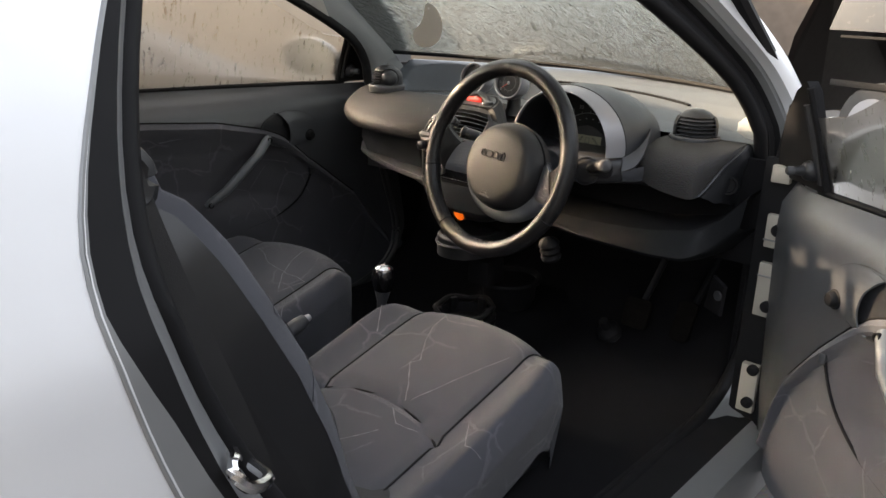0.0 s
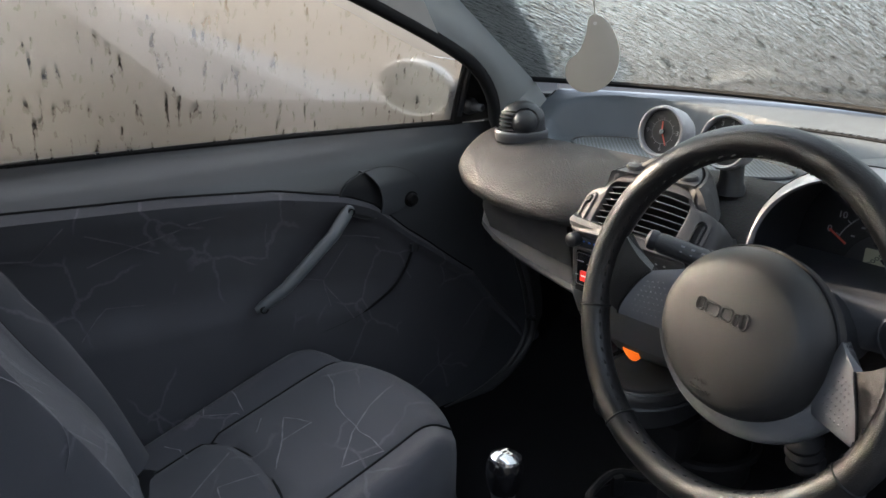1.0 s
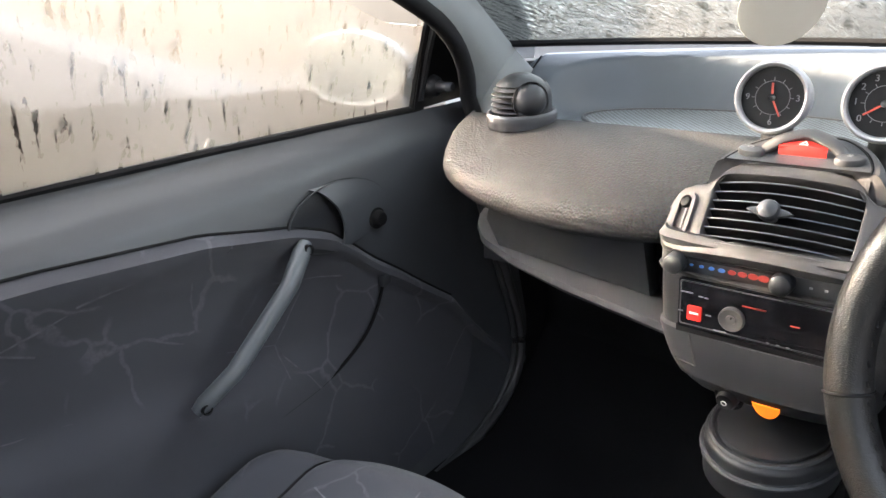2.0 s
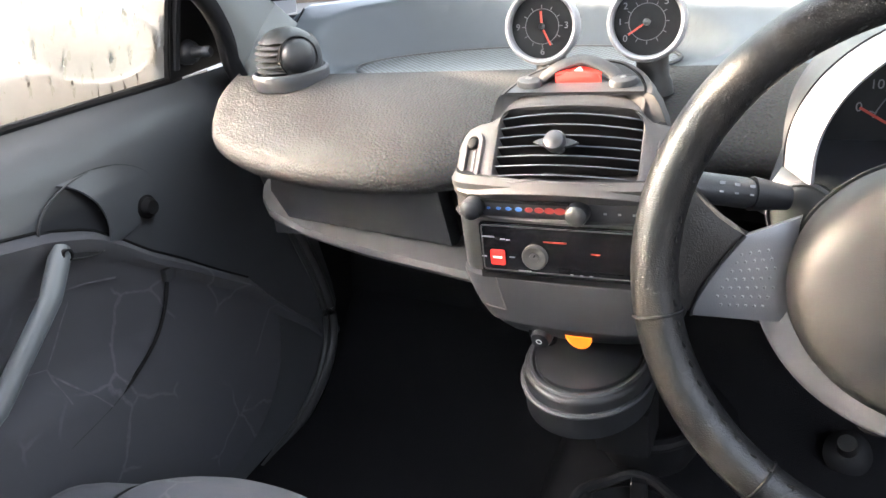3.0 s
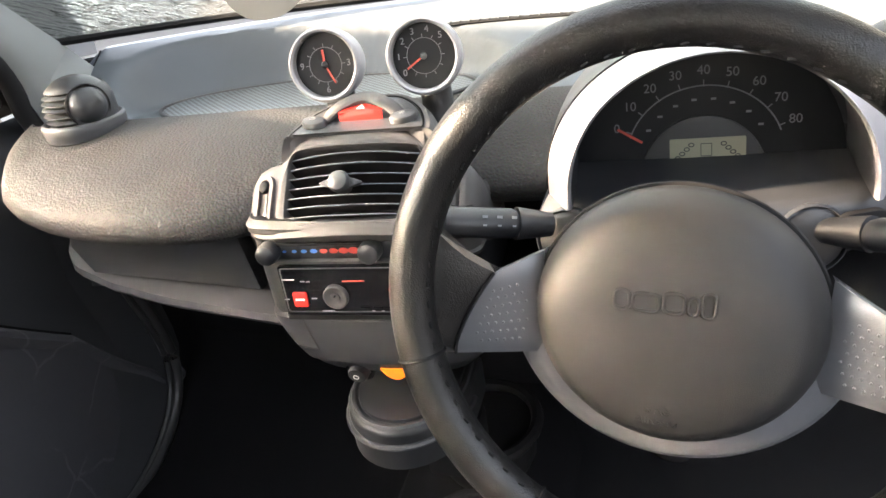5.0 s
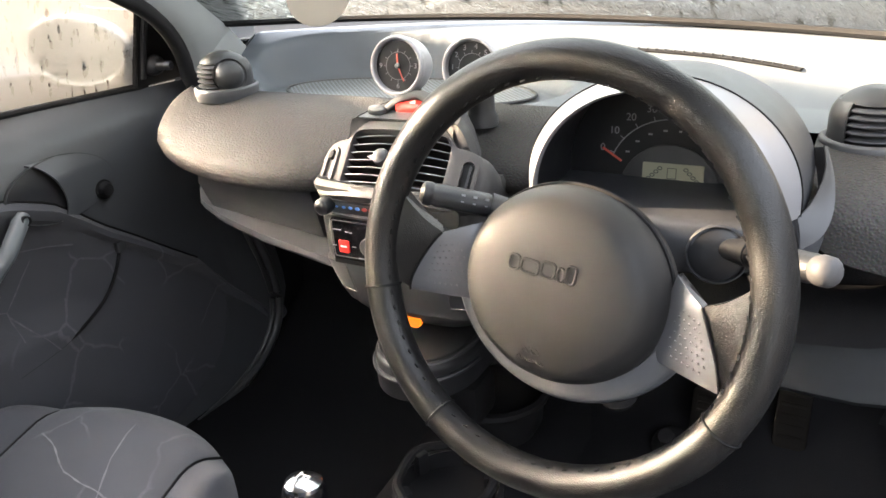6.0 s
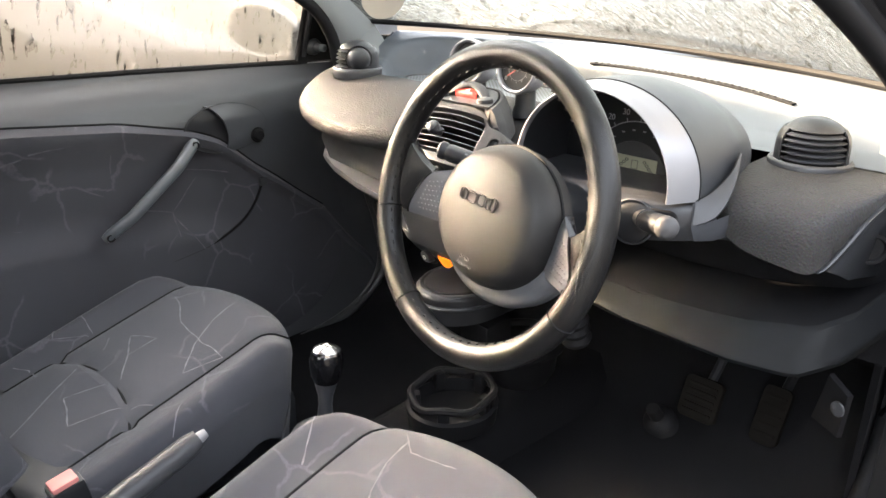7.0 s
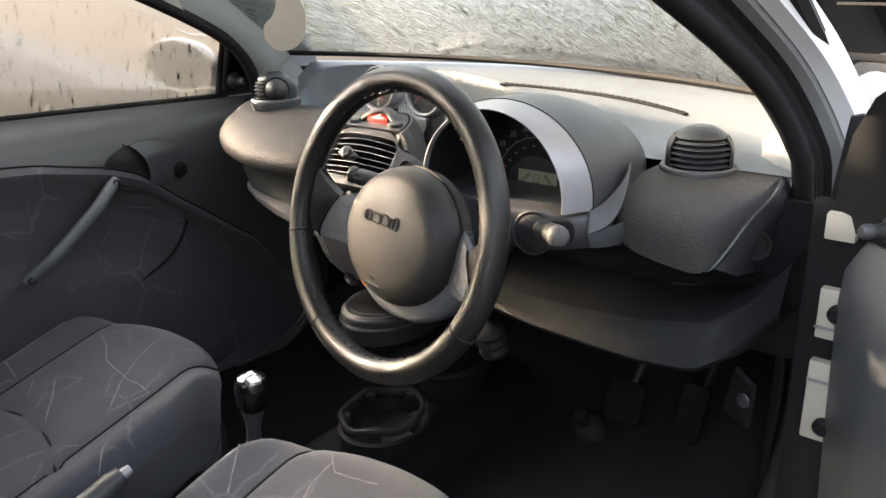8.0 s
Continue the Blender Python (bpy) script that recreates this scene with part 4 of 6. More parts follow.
hz = part("switch_panel", plate([(p.x, p.y) for p in panel], .003, HM @ pose(0, 0, -.0035), .0012), GREY, console, "curved grey switch panel")
part("panel_joint", tube([HM @ Vector((p.x, p.y, -.0005)) for p in panel], .0008, 5, True), RUBBER, hz, "fine dark joint")
arch = [HM @ Vector(p) for p in ((-.040, .020, .000), (-.034, .027, .004), (-.022, .036, .009), (0, .0435, .012), (.022, .036, .009), (.036, .027, .004), (.042, .019, .000))]
part("hazard_hood", tube(catmull(arch, 28), lambda f: .0045 + .0055 * math.sin(math.pi * f) ** .6, 12, False, .62), FASCIA, hz, "curved grey hood")
hb_rows = []
for fy, z in ((.010, -.001), (.010, .005), (.012, .0075), (.020, .0092), (.032, .0098), (.040, .004)):
    hb_rows.append([HM @ Vector((x, fy + (.006 if fy < .013 else 0) - 6 * x * x * (fy > .015) + .004, z - 3 * x * x)) for x in (-.0235, -.021, -.012, 0, .012, .021, .0235)])
part("hazard_button", caps(sheet(hb_rows)), RED, hz, "red hazard button")
part("button_triangle", ring_plate([(-.0045, -.003), (.0045, -.003), (0, .0045)], [(-.0028, -.002), (.0028, -.002), (0, .0026)], .0006, HM @ pose(0, .0285, .0096, 4)), WHITE, hz)
for bx in (-.0500, .0465):
    bt = part("push_button", lathe([(.0130, -.001), (.0130, .003), (.0115, .0055), (.008, .0066), (0, .0072)], HM @ pose(bx, .016, 0, 0, 0, -14 if bx < 0 else 14) @ Matrix.Diagonal((1.1, .72, 1, 1)), 28), GREY, hz, "small oval push button")
    if bx < 0:
        part("button_mark", ring_plate(rounded(.007, .004, .001, 2), rounded(.0055, .0025, .0006, 2), .0003, HM @ pose(bx, .016, .0072, 0, 0, -14)), PRINT, bt)
    else:
        for k in range(3):
            part("button_mark", box((0, 0, 0), (.006, .0008, .0004), 0, HM @ pose(bx, .016, .0073, 0, 0, 60 * k)), PRINT, bt)

# twin round gauges on stalks
def gauge(x, y, z, turn, numbers, needles):
    M = facing(x, y, z, 10, turn)
    g = part("gauge", lathe([(.0, -.052), (.016, -.050), (.029, -.042), (.0365, -.024), (.0392, -.006), (.0392, .001)], M, 40), SILVER, console, "round gauge in a silver cup")
    part("bezel", lathe([(.0395, .002), (.0405, .006), (.0395, .011), (.037, .0125), (.0345, .011), (.0335, .006), (.0335, .002)], M, 48), SILVER, g, "silver bezel ring")
    part("dial", lathe([(.0345, .002), (.0345, .004), (0, .004)], M, 40), DIAL, g, "black dial face")
    part("scale_ring", ring_plate([(.0185 * math.cos(a), .0185 * math.sin(a)) for a in [2 * math.pi * q / 40 for q in range(40)]], [(.0180 * math.cos(a), .0180 * math.sin(a)) for a in [2 * math.pi * q / 40 for q in range(40)]], .0004, M @ pose(0, 0, .0042)), PRINT, g)
    for txt, ang, rad in numbers:
        a = radians(ang)
        lettering(txt, .0095, M @ pose(rad * math.cos(a), rad * math.sin(a), .0048), PRINT, g)
    for q in range(12):
        a = 2 * math.pi * q / 12
        part("tick", box((0, 0, 0), (.0035, .0006, .0004), 0, M @ pose(.0205 * math.cos(a), .0205 * math.sin(a), .0046, 0, 0, math.degrees(a))), PRINT, g)
    for ang, ln, wd in needles:
        a = radians(ang)
        part("needle", box((0, 0, 0), (ln, wd, .0006), 0, M @ pose(ln * .5 * math.cos(a), ln * .5 * math.sin(a), .0062, 0, 0, ang)), AMBER, g, "red pointer")
    part("needle_hub", lathe([(.004, .004), (.004, .0068), (0, .007)], M, 16), BLACK, g)
    part("stem", lathe([(.0225, -.012), (.0205, .0), (.0175, .006), (.0165, .034)], pose(x + .002, y + .016, z - .066), 24), PLASTIC, g, "short black stem")
    return g


gauge(-.0405, .140, 1.0195, 3, (("9", 180, .0265), ("6", 270, .0265), ("3", 0, .0265)), ((93, .016, .0022), (-64, .022, .0018)))
gauge(.0705, .140, 1.0195, 3, (("0", 216, .027), ("1", 178, .027), ("2", 143, .027), ("3", 112, .027), ("4", 78, .027), ("5", 45, .027)), ((213, .022, .0018),))

# drop-down ashtray bin under the console
ash = thing("ashtray_bin", (.02, .0, .57), "dark rounded ashtray bin under the console", "ashtray")
D = [(.075 * math.cos(a), .105 * math.sin(a)) for a in [math.pi + math.pi * q / 20 for q in range(21)]]
D = [(x, y * .9) for x, y in D] + [(.075, .06), (-.075, .06)]
part("bin", plate(D, .052, pose(.010, .080, .594), .008, 3), PLASTIC, ash)
part("lid", plate([(x * .82, y * .82) for x, y in D], .006, pose(.010, .080, .6445), .003), PLASTIC, ash, "smooth sunken lid")
part("lid_rim", tube([(.010 + x * .9, .080 + y * .9, .6455) for x, y in D], .0035, 6, True), GREY, ash, "worn shiny rim")
part("bin_lip", tube([(.010 + x * 1.02, .080 + y * 1.02, .626) for x, y in D[:21]], .0035, 6), GREY, ash)
part("catch", box((-.035, .027, .618), (.014, .016, .018), .004, pose(-.046, .029, .620, 0, 0, -40)), GREY, ash, "small pale catch")
part("divider", box((.052, .017, .612), (.002, .004, .040), 0), RUBBER, ash)

# ---- instrument binnacle ----
binnacle = thing("instrument_binnacle", (.335, .05, .9), "instrument hood with a silver arch", "instruments")
AX, AZ = .338, .915


def arch_row(a, prof):
    c, s = math.cos(a), math.sin(a)
    return [(HX + rx * c, y, HZ + (rz * s if s >= 0 else -.0115)) for rx, rz, y in prof]


HX, HZ = .3460, .9335
angs = [radians(-1)] + [radians(180 * k / 44) for k in range(45)] + [radians(181)]
part("silver_arch", thick(sheet([arch_row(a, ((.1125, .1070, -.0455), (.1130, .1078, -.0505), (.1150, .1095, -.0525), (.1180, .1110, -.0505), (.1255, .1140, -.034), (.1355, .1170, -.0135))) for a in angs]), .0025), SILVER, binnacle, "satin silver arch trim")
part("hood", thick(sheet([arch_row(a, ((.1357, .1172, -.0125), (.1372, .1180, .01), (.1390, .1170, .045), (.1385, .1120, .085), (.130, .100, .13), (.105, .075, .19))) for a in angs]), .0025), GREY, binnacle, "dark grey hood")
part("hood_joint", tube([arch_row(a, ((.1362, .1176, -.0130),))[0] for a in angs], .0008, 5), RUBBER, binnacle, "fine dark joint")
part("inner_shroud", sheet([arch_row(a, ((.1123, .1068, -.0455), (.1135, .1075, 0), (.1180, .109, .080))) for a in angs]), PLASTIC, binnacle)
BF = facing(AX, .068, AZ, 6)
face = part("dial_face", plate([(.124 * math.cos(radians(a)), .120 * math.sin(radians(a))) for a in range(0, 181, 6)] + [(-.124, -.02), (.124, -.02)], .003, BF, 0), DIAL, binnacle, "black speedometer face")


def dial_at(r, deg, up=.0036):
    a = radians(deg)
    return BF @ pose(.005 + r * .90 * math.cos(a), .006 + r * .84 * math.sin(a), up)


part("scale_arc", tube([dial_at(.076, 18 + 144 * k / 40).translation for k in range(41)], .0007, 5), PRINT, face, "pale speed scale")
for k in range(9):
    deg = 158 - 136 * k / 8
    lettering(str(10 * k), .0115, dial_at(.092, deg), PRINT, face)
    part("tick", box((0, 0, 0), (.006, .0009, .0006), 0, dial_at(.0785, deg) @ pose(0, 0, 0, 0, 0, deg)), PRINT, face)
for k in range(8):
    deg = 150 - 120 * k / 7
    part("inner_tick", box((0, 0, 0), (.0045, .002, .0004), 0, dial_at(.062, deg)), PRINT, face)
part("speed_needle", box((0, 0, 0), (.026, .0022, .0012), 0, dial_at(.077, 160, .005) @ pose(0, 0, 0, 0, 0, -32)), AMBER, face, "red speed needle")
part("hub_dome", plate([(.055 * math.cos(radians(a)), .055 * math.sin(radians(a))) for a in range(0, 181, 10)] + [(-.055, -.02), (.055, -.02)], .002, BF @ pose(.004, -.012, .003), .001), PLASTIC, face)
lcd = part("display", plate(rounded(.066, .0235, .0015), .001, BF @ pose(.0080, .011, .0052), 0), LCD, face, "greenish grey display")
for k, (dx, dz, w, hh) in enumerate(((0, .001, .010, .012), (.0, -.0075, .018, .004))):
    part("display_mark", ring_plate(rounded(w, hh, .0005, 1), rounded(w - .0012, hh - .0012, .0004, 1), .0003, BF @ pose(.0070 + dx, .011 + dz, .0064)), PLASTIC, lcd)
for sgn in (-1, 1):
    for k in range(4):
        part("display_segment", ring_plate([(.0028 * math.cos(a), .0022 * math.sin(a)) for a in [2 * math.pi * q / 10 for q in range(10)]], [(.0018 * math.cos(a), .0013 * math.sin(a)) for a in [2 * math.pi * q / 10 for q in range(10)]], .0003, BF @ pose(.0080 + sgn * (.014 + .004 * k), .011 + .006 - .004 * k, .0064)), PLASTIC, lcd)
# housing below the dials
rows = []
for k in range(31):
    x = .186 + .310 * k / 30
    f = abs((x - .343) / .155)
    y0 = -.052 + .045 * f ** 3
    row = [(x, .08, .921), (x, y0 + .014, .9195), (x, y0 + .004, .917), (x, y0, .912), (x, y0 - .003, .898), (x, y0 + .003, .872 + .012 * f * f), (x, y0 + .012, .860 + .014 * f * f), (x, y0 + .04, .852 + .02 * f * f), (x, .08, .850)]
    rows.append([(.343 + (px - .343) * (1 if px > .343 else w), py, pz) for (px, py, pz), w in zip(row, (.85, .85, .86, .88, .93, .985, .99, .97, .95))])
part("housing", caps(sheet(rows)), GREY, binnacle, "grey column housing")
for bx in (.228, .416):
    part("blanking_ring", lathe([(.0285, -.004), (.0295, .004), (.0275, .006), (.0265, .002)], facing(bx, -.050 + (.012 if bx < .3 else .004), .889, 8, -16 if bx < .3 else 10), 32), GREY, binnacle, "raised round collar")
    part("blanking_disc", lathe([(.0262, 0), (.0262, .003), (.0235, .0055), (.012, .0072), (0, .0078)], facing(bx, -.050 + (.012 if bx < .3 else .004), .889, 8, -16 if bx < .3 else 10), 32), PLASTIC, binnacle, "round dark blanking disc")
part("stalk_slot", plate(rounded(.040, .030, .010), .006, facing(.452, -.0445, .897, 0, 18), .002), RUBBER, binnacle, "dark stalk opening")
# pale skirt that flares out from the foot of the hood
seam = catmull([(.4795, -.016, .9230), (.4870, .002, .9300), (.4925, .022, .9420), (.4945, .042, .9560), (.4900, .062, .9700)], 20)
brim = catmull([(.4860, -.030, .8960), (.5020, -.012, .9050), (.5080, .008, .9230), (.5045, .032, .9470), (.4930, .062, .9710)], 20)
rows = []
for p, q in zip(seam, brim):
    rows.append([p, p.lerp(q, .3) + Vector((.0012, -.0016, 0)), p.lerp(q, .7) + Vector((.0010, -.0012, 0)), q, q + Vector((-.003, .008, -.004)), q + Vector((-.016, .03, -.012))])
part("flare", sheet(rows), GREY, binnacle, "grey flared skirt of the hood")
part("flare_joint", tube([p + Vector((.0004, -.0006, 0)) for p in seam], .0008, 5), RUBBER, binnacle, "fine dark joint")
rows = [[(x, y, z) for x, y, z in ((.478, -.018, .921), (.4860, -.032, .896), (.488, -.024, .876))], [(.500, .0, .9), (.5015, -.004, .892), (.498, .004, .872)], [(.503, .06, .9), (.503, .06, .885), (.499, .06, .866)]]
part("housing_end", sheet(rows), GREY, binnacle)

# ---- stalks ----
def stalk(a, b, name, label, tip_mat, tip_len):
    a, b = Vector(a), Vector(b)
    s = thing(name, a, label, "control stalk")
    part("neck", tube([a, a.lerp(b, .3)], lambda f: .010 + .004 * f, 14), PLASTIC, s)
    part("grip", tube([a.lerp(b, f) for f in (.3, .34, .5, .85, .9)], lambda f: .0145 if .05 < f < .95 else .0125, 16, False, .85), PLASTIC, s, "dark ribbed grip")
    part("tip", tube([a.lerp(b, f) for f in (.9, .93, .99, 1.02, 1.035)], lambda f: (.012, .013, .0125, .009, .003)[min(4, int(f * 4.001))], 14), tip_mat, s, "pale end cap")
    return s, a, b


st, sa, sb = stalk((.215, -.050, .909), (.125, -.095, .936), "light_stalk", "dark light-switch stalk with white symbols", PLASTIC, .01)
sdir = (sb - sa).normalized()
out = Vector((.42, -.80, .42))
out = (out - out.dot(sdir) * sdir).normalized()
along = sdir.cross(out).normalized()
for k in range(3):
    p = sa.lerp(sb, .36 + .12 * k) + out * .0146
    M = Matrix((( *sdir, ), ( *along, ), ( *out, ))).transposed().to_4x4()
    for da, w, hh in ((.004, .0042, .0022), (-.003, .0030, .0013)):
        part("symbol", box((0, 0, 0), (w, hh, .0006), 0, Matrix.Translation(p + along * da) @ M), PRINT, st)
stalk((.425, -.045, .895), (.517, -.146, .930), "wiper_stalk", "dark wiper stalk with a pale silver end", FASCIA, .02)

# ---- steering wheel ----
wheel = thing("steering_wheel", (.3107, -.2099, .9206), "worn black leather steering wheel with grey spokes", "steering wheel")
WM = facing(.3107, -.2099, .9206, 15.1, -5.7) @ pose(0, 0, 0, 0, 0, -4.5)
RR = .1766
rim = part("rim", tube([WM @ Vector((RR * math.cos(a), RR * math.sin(a), 0)) for a in (2 * math.pi * k / 96 for k in range(96))], .0165, 16, True, 1.0, WM.to_3x3() @ Vector((0, 0, 1))), LEATHER, wheel, "worn black leather rim")


def ring_at(deg, r=.0172, n=20):
    a = radians(deg)
    c, e = Vector((RR * math.cos(a), RR * math.sin(a), 0)), Vector((math.cos(a), math.sin(a), 0))
    return [WM @ (c + r * math.cos(q) * e + Vector((0, 0, r * math.sin(q)))) for q in (2 * math.pi * k / n for k in range(n))]


for deg in (242, 335, 198):
    part("stitched_seam", tube(ring_at(deg, .0167), .0013, 6, True), RUBBER, rim, "stitched leather joint")
for k in range(70):
    a = 2 * math.pi * k / 70
    e = Vector((math.cos(a), math.sin(a), 0))
    p = e * (RR - .0148) + Vector((0, 0, .0078))
    part("stitch", box((0, 0, 0), (.0018, .0048, .0012), 0, WM @ Matrix.Translation(p) @ pose(0, 0, 0, 0, 0, math.degrees(a) + 18)), RUBBER, rim)


def hub_outline(k, n, s=1.0):
    a = 2 * math.pi * k / n
    return .0945 * math.cos(a) * s, (-.012 + (.0865 if math.sin(a) > 0 else .0875) * math.sin(a)) * s - .012 * (1 - s)


rows = []
for s, z in ((.985, -.060), (.998, -.046), (1.0, -.038), (.994, -.031), (.975, -.0245), (.94, -.0175), (.90, -.0115), (.86, -.0075), (.80, -.0040), (.68, -.0010), (.5, .0014), (.25, .0032), (.02, .0036)):
    rows.append([WM @ Vector((*hub_outline(k, 72, s), z)) for k in range(72)])
hub = part("airbag_cover", caps(sheet(rows, wrap_v=True)), HUBSKIN, wheel, "matt dark airbag cover")
part("cover_gap", tube([WM @ Vector((*hub_outline(k, 72, 1.006), -.041)) for k in range(72)], .0022, 6, True), RUBBER, wheel, "dark gap round the cover")
# embossed brand mark as plain strokes, and the airbag wording
for bx, bw, bh, up in ((-.0285, .0095, .0125, 0), (-.0135, .0165, .0115, -.0005), (.0035, .0125, .0125, .001), (.0150, .0060, .0115, 0), (.0240, .0080, .0155, .0015)):
    loop_ = [WM @ Vector((bx - .003 + x, .0055 + up + y, .0038)) for x, y in rounded(bw, bh, .0036, 4)]
    part("emblem_stroke", tube(loop_, .0013, 8, True), HUBSKIN, hub, "embossed plain emblem stroke")
lettering("SRS", .0110, WM @ pose(-.004, -.0665, -.0002, -7), HUBSKIN, hub, .0008)
lettering("AIRBAG", .0078, WM @ pose(-.004, -.0755, -.0022, -11), HUBSKIN, hub, .0008)
# grey lower shield that joins both spokes
rows = []
for k in range(61):
    a = radians(196 + 148 * k / 60)
    c, s = math.cos(a), math.sin(a)
    i = Vector((.0930 * c, -.012 + .0835 * s, 0))
    o = Vector((.1195 * c, -.010 + .1110 * s, 0))
    rows.append([WM @ (i.lerp(o, f) + Vector((0, 0, z))) for f, z in ((0, -.058), (0, -.040), (.12, -.0365), (.45, -.0370), (.75, -.0400), (.93, -.0450), (1, -.052), (.97, -.064))])
part("shield", caps(sheet(rows)), SHIELD, wheel, "grey lower hub shield")
for sg in (-1, 1):
    M = WM @ pose(0, -.010, 0, 0, 0, -sg * 4)

    def spoke_at(u, v, z=0.0):
        """u from the hub outwards, v from the lower edge up."""
        out_x = .1520 - .031 * v ** 1.4
        x = .0900 + (out_x - .0900) * u
        y = -.036 + (.074 - .013 * u) * v
        return M @ Vector((sg * x, y, -.036 + .021 * u ** .8 + z - .004 * (2 * v - 1) ** 4))
    us, vs = [k / 10 for k in range(11)], [k / 14 for k in range(15)]
    rows = [[spoke_at(u, v, -.014) if k in (0, 16) else spoke_at(u, vs[k - 1]) for k, v in enumerate([0] + vs + [1])] for u in us]
    sp = part("spoke", caps(sheet(rows)), SHIELD, wheel, "grey satin plastic spoke with a field of dimples")
    for q in range(8):
        for w in range(7):
            x, v = .1015 + .0052 * q + (.0026 if w % 2 else 0), .16 + .098 * w
            u = (x - .0900) / (.062 - .031 * v ** 1.4)
            if u < .86 and ((q - 3.5) / 4.3) ** 2 + ((w - 3) / 3.6) ** 2 < 1.05:
                part("dimple", lathe([(.0011, -.0003), (.0009, .0004), (.0004, .0007), (0, .0007)], Matrix.Translation(spoke_at(u, v)) @ WM.to_3x3().to_4x4(), 8), SPOKE, sp)
    rows = []
    for f in (0, .2, .45, .7, 1):
        row = []
        for v in [k / 12 for k in range(13)]:
            p = WM.inverted() @ spoke_at(1, v)
            t = v * 2 - 1
            q = M @ Vector((sg * math.cos(radians(2 + 15.5 * t)) * (RR - .011), .010 + math.sin(radians(2 + 15.5 * t)) * (RR - .011), .002))
            q = WM.inverted() @ q
            b = p.lerp(q, f)
            b.z += .004 * math.sin(math.pi * f) * (1 - t * t) - .001
            b.y += -t * .004 * math.sin(math.pi * f)
            row.append(WM @ b)
        rows.append([row[0] + WM.to_3x3() @ Vector((0, 0, -.014))] + row + [row[-1] + WM.to_3x3() @ Vector((0, 0, -.014))])
    part("spoke_leather", caps(sheet(rows)), LEATHER, wheel, "leather gusset between spoke and rim")
    part("spoke_joint", tube([spoke_at(1.0, v, .0006) for v in vs], .0013, 6), RUBBER, wheel, "dark joint")
part("column", lathe([(.055, -.05), (.05, -.08), (.04, -.16), (.045, -.20)], WM, 24), PLASTIC, wheel, "dark column shroud")
# rubber boot of the column below the wheel
boot = thing("column_boot", (.32, .32, .35), "ribbed black rubber column boot", "rubber boot")
CB = look((.312, .285, .405), (.324, .36, .30))
part("bellows", lathe([(.012, .030), (.013, .004)] + [(.024 + .006 * (k % 2) + .0006 * k, -.0085 * k) for k in range(12)], CB, 24), RUBBER, boot)
CB2 = look((.305, .000, .705), (.312, .035, .58))
part("upper_bellows", lathe([(.004, .010), (.008, .006)] + [(.020 + .004 * (k % 2), -.008 * k) for k in range(7)], CB2, 20), RUBBER, boot)

# ---- seats ----
# same thread as the seats, with the door's shade put into its colour
THREAD_SHADED = material("shaded_woven_thread", (0.105, 0.105, 0.12), 0.9, vary=0.5, vary_scale=90, spec=0.1)
THREAD = material("pale_woven_thread", (0.17, 0.17, 0.19), 0.9, vary=0.5, vary_scale=90, spec=0.1)


def woven(pts, place, width=.0011, lift=(0, 0, .0012)):
    """A thin uneven woven line along pts, laid on a surface by place()."""
    line_pts = []
    for (a, b), (c2, d2) in zip(pts, pts[1:]):
        n = max(3, int(math.hypot(c2 - a, d2 - b) * 30))
        for q in range(n):
            f = q / n
            wob = .012 * math.sin(f * math.pi) * math.sin(9 * (a + b) + 5 * f)
            line_pts.append(Vector(place(a + (c2 - a) * f + wob * (d2 - b), b + (d2 - b) * f - wob * (c2 - a))) + Vector(lift))
    line_pts.append(Vector(place(*pts[-1])) + Vector(lift))
    up = Vector(lift).normalized()
    rows = [[], []]
    for k, p in enumerate(line_pts):
        t = line_pts[min(k + 1, len(line_pts) - 1)] - line_pts[max(k - 1, 0)]
        side = t.cross(up)
        side = side.normalized() * width * (1 + .45 * math.sin(k * 2.1 + pts[0][0] * 40)) if side.length > 1e-6 else Vector((width, 0, 0))
        rows[0].append(p - side)
        rows[1].append(p + side)
    return sheet(rows)


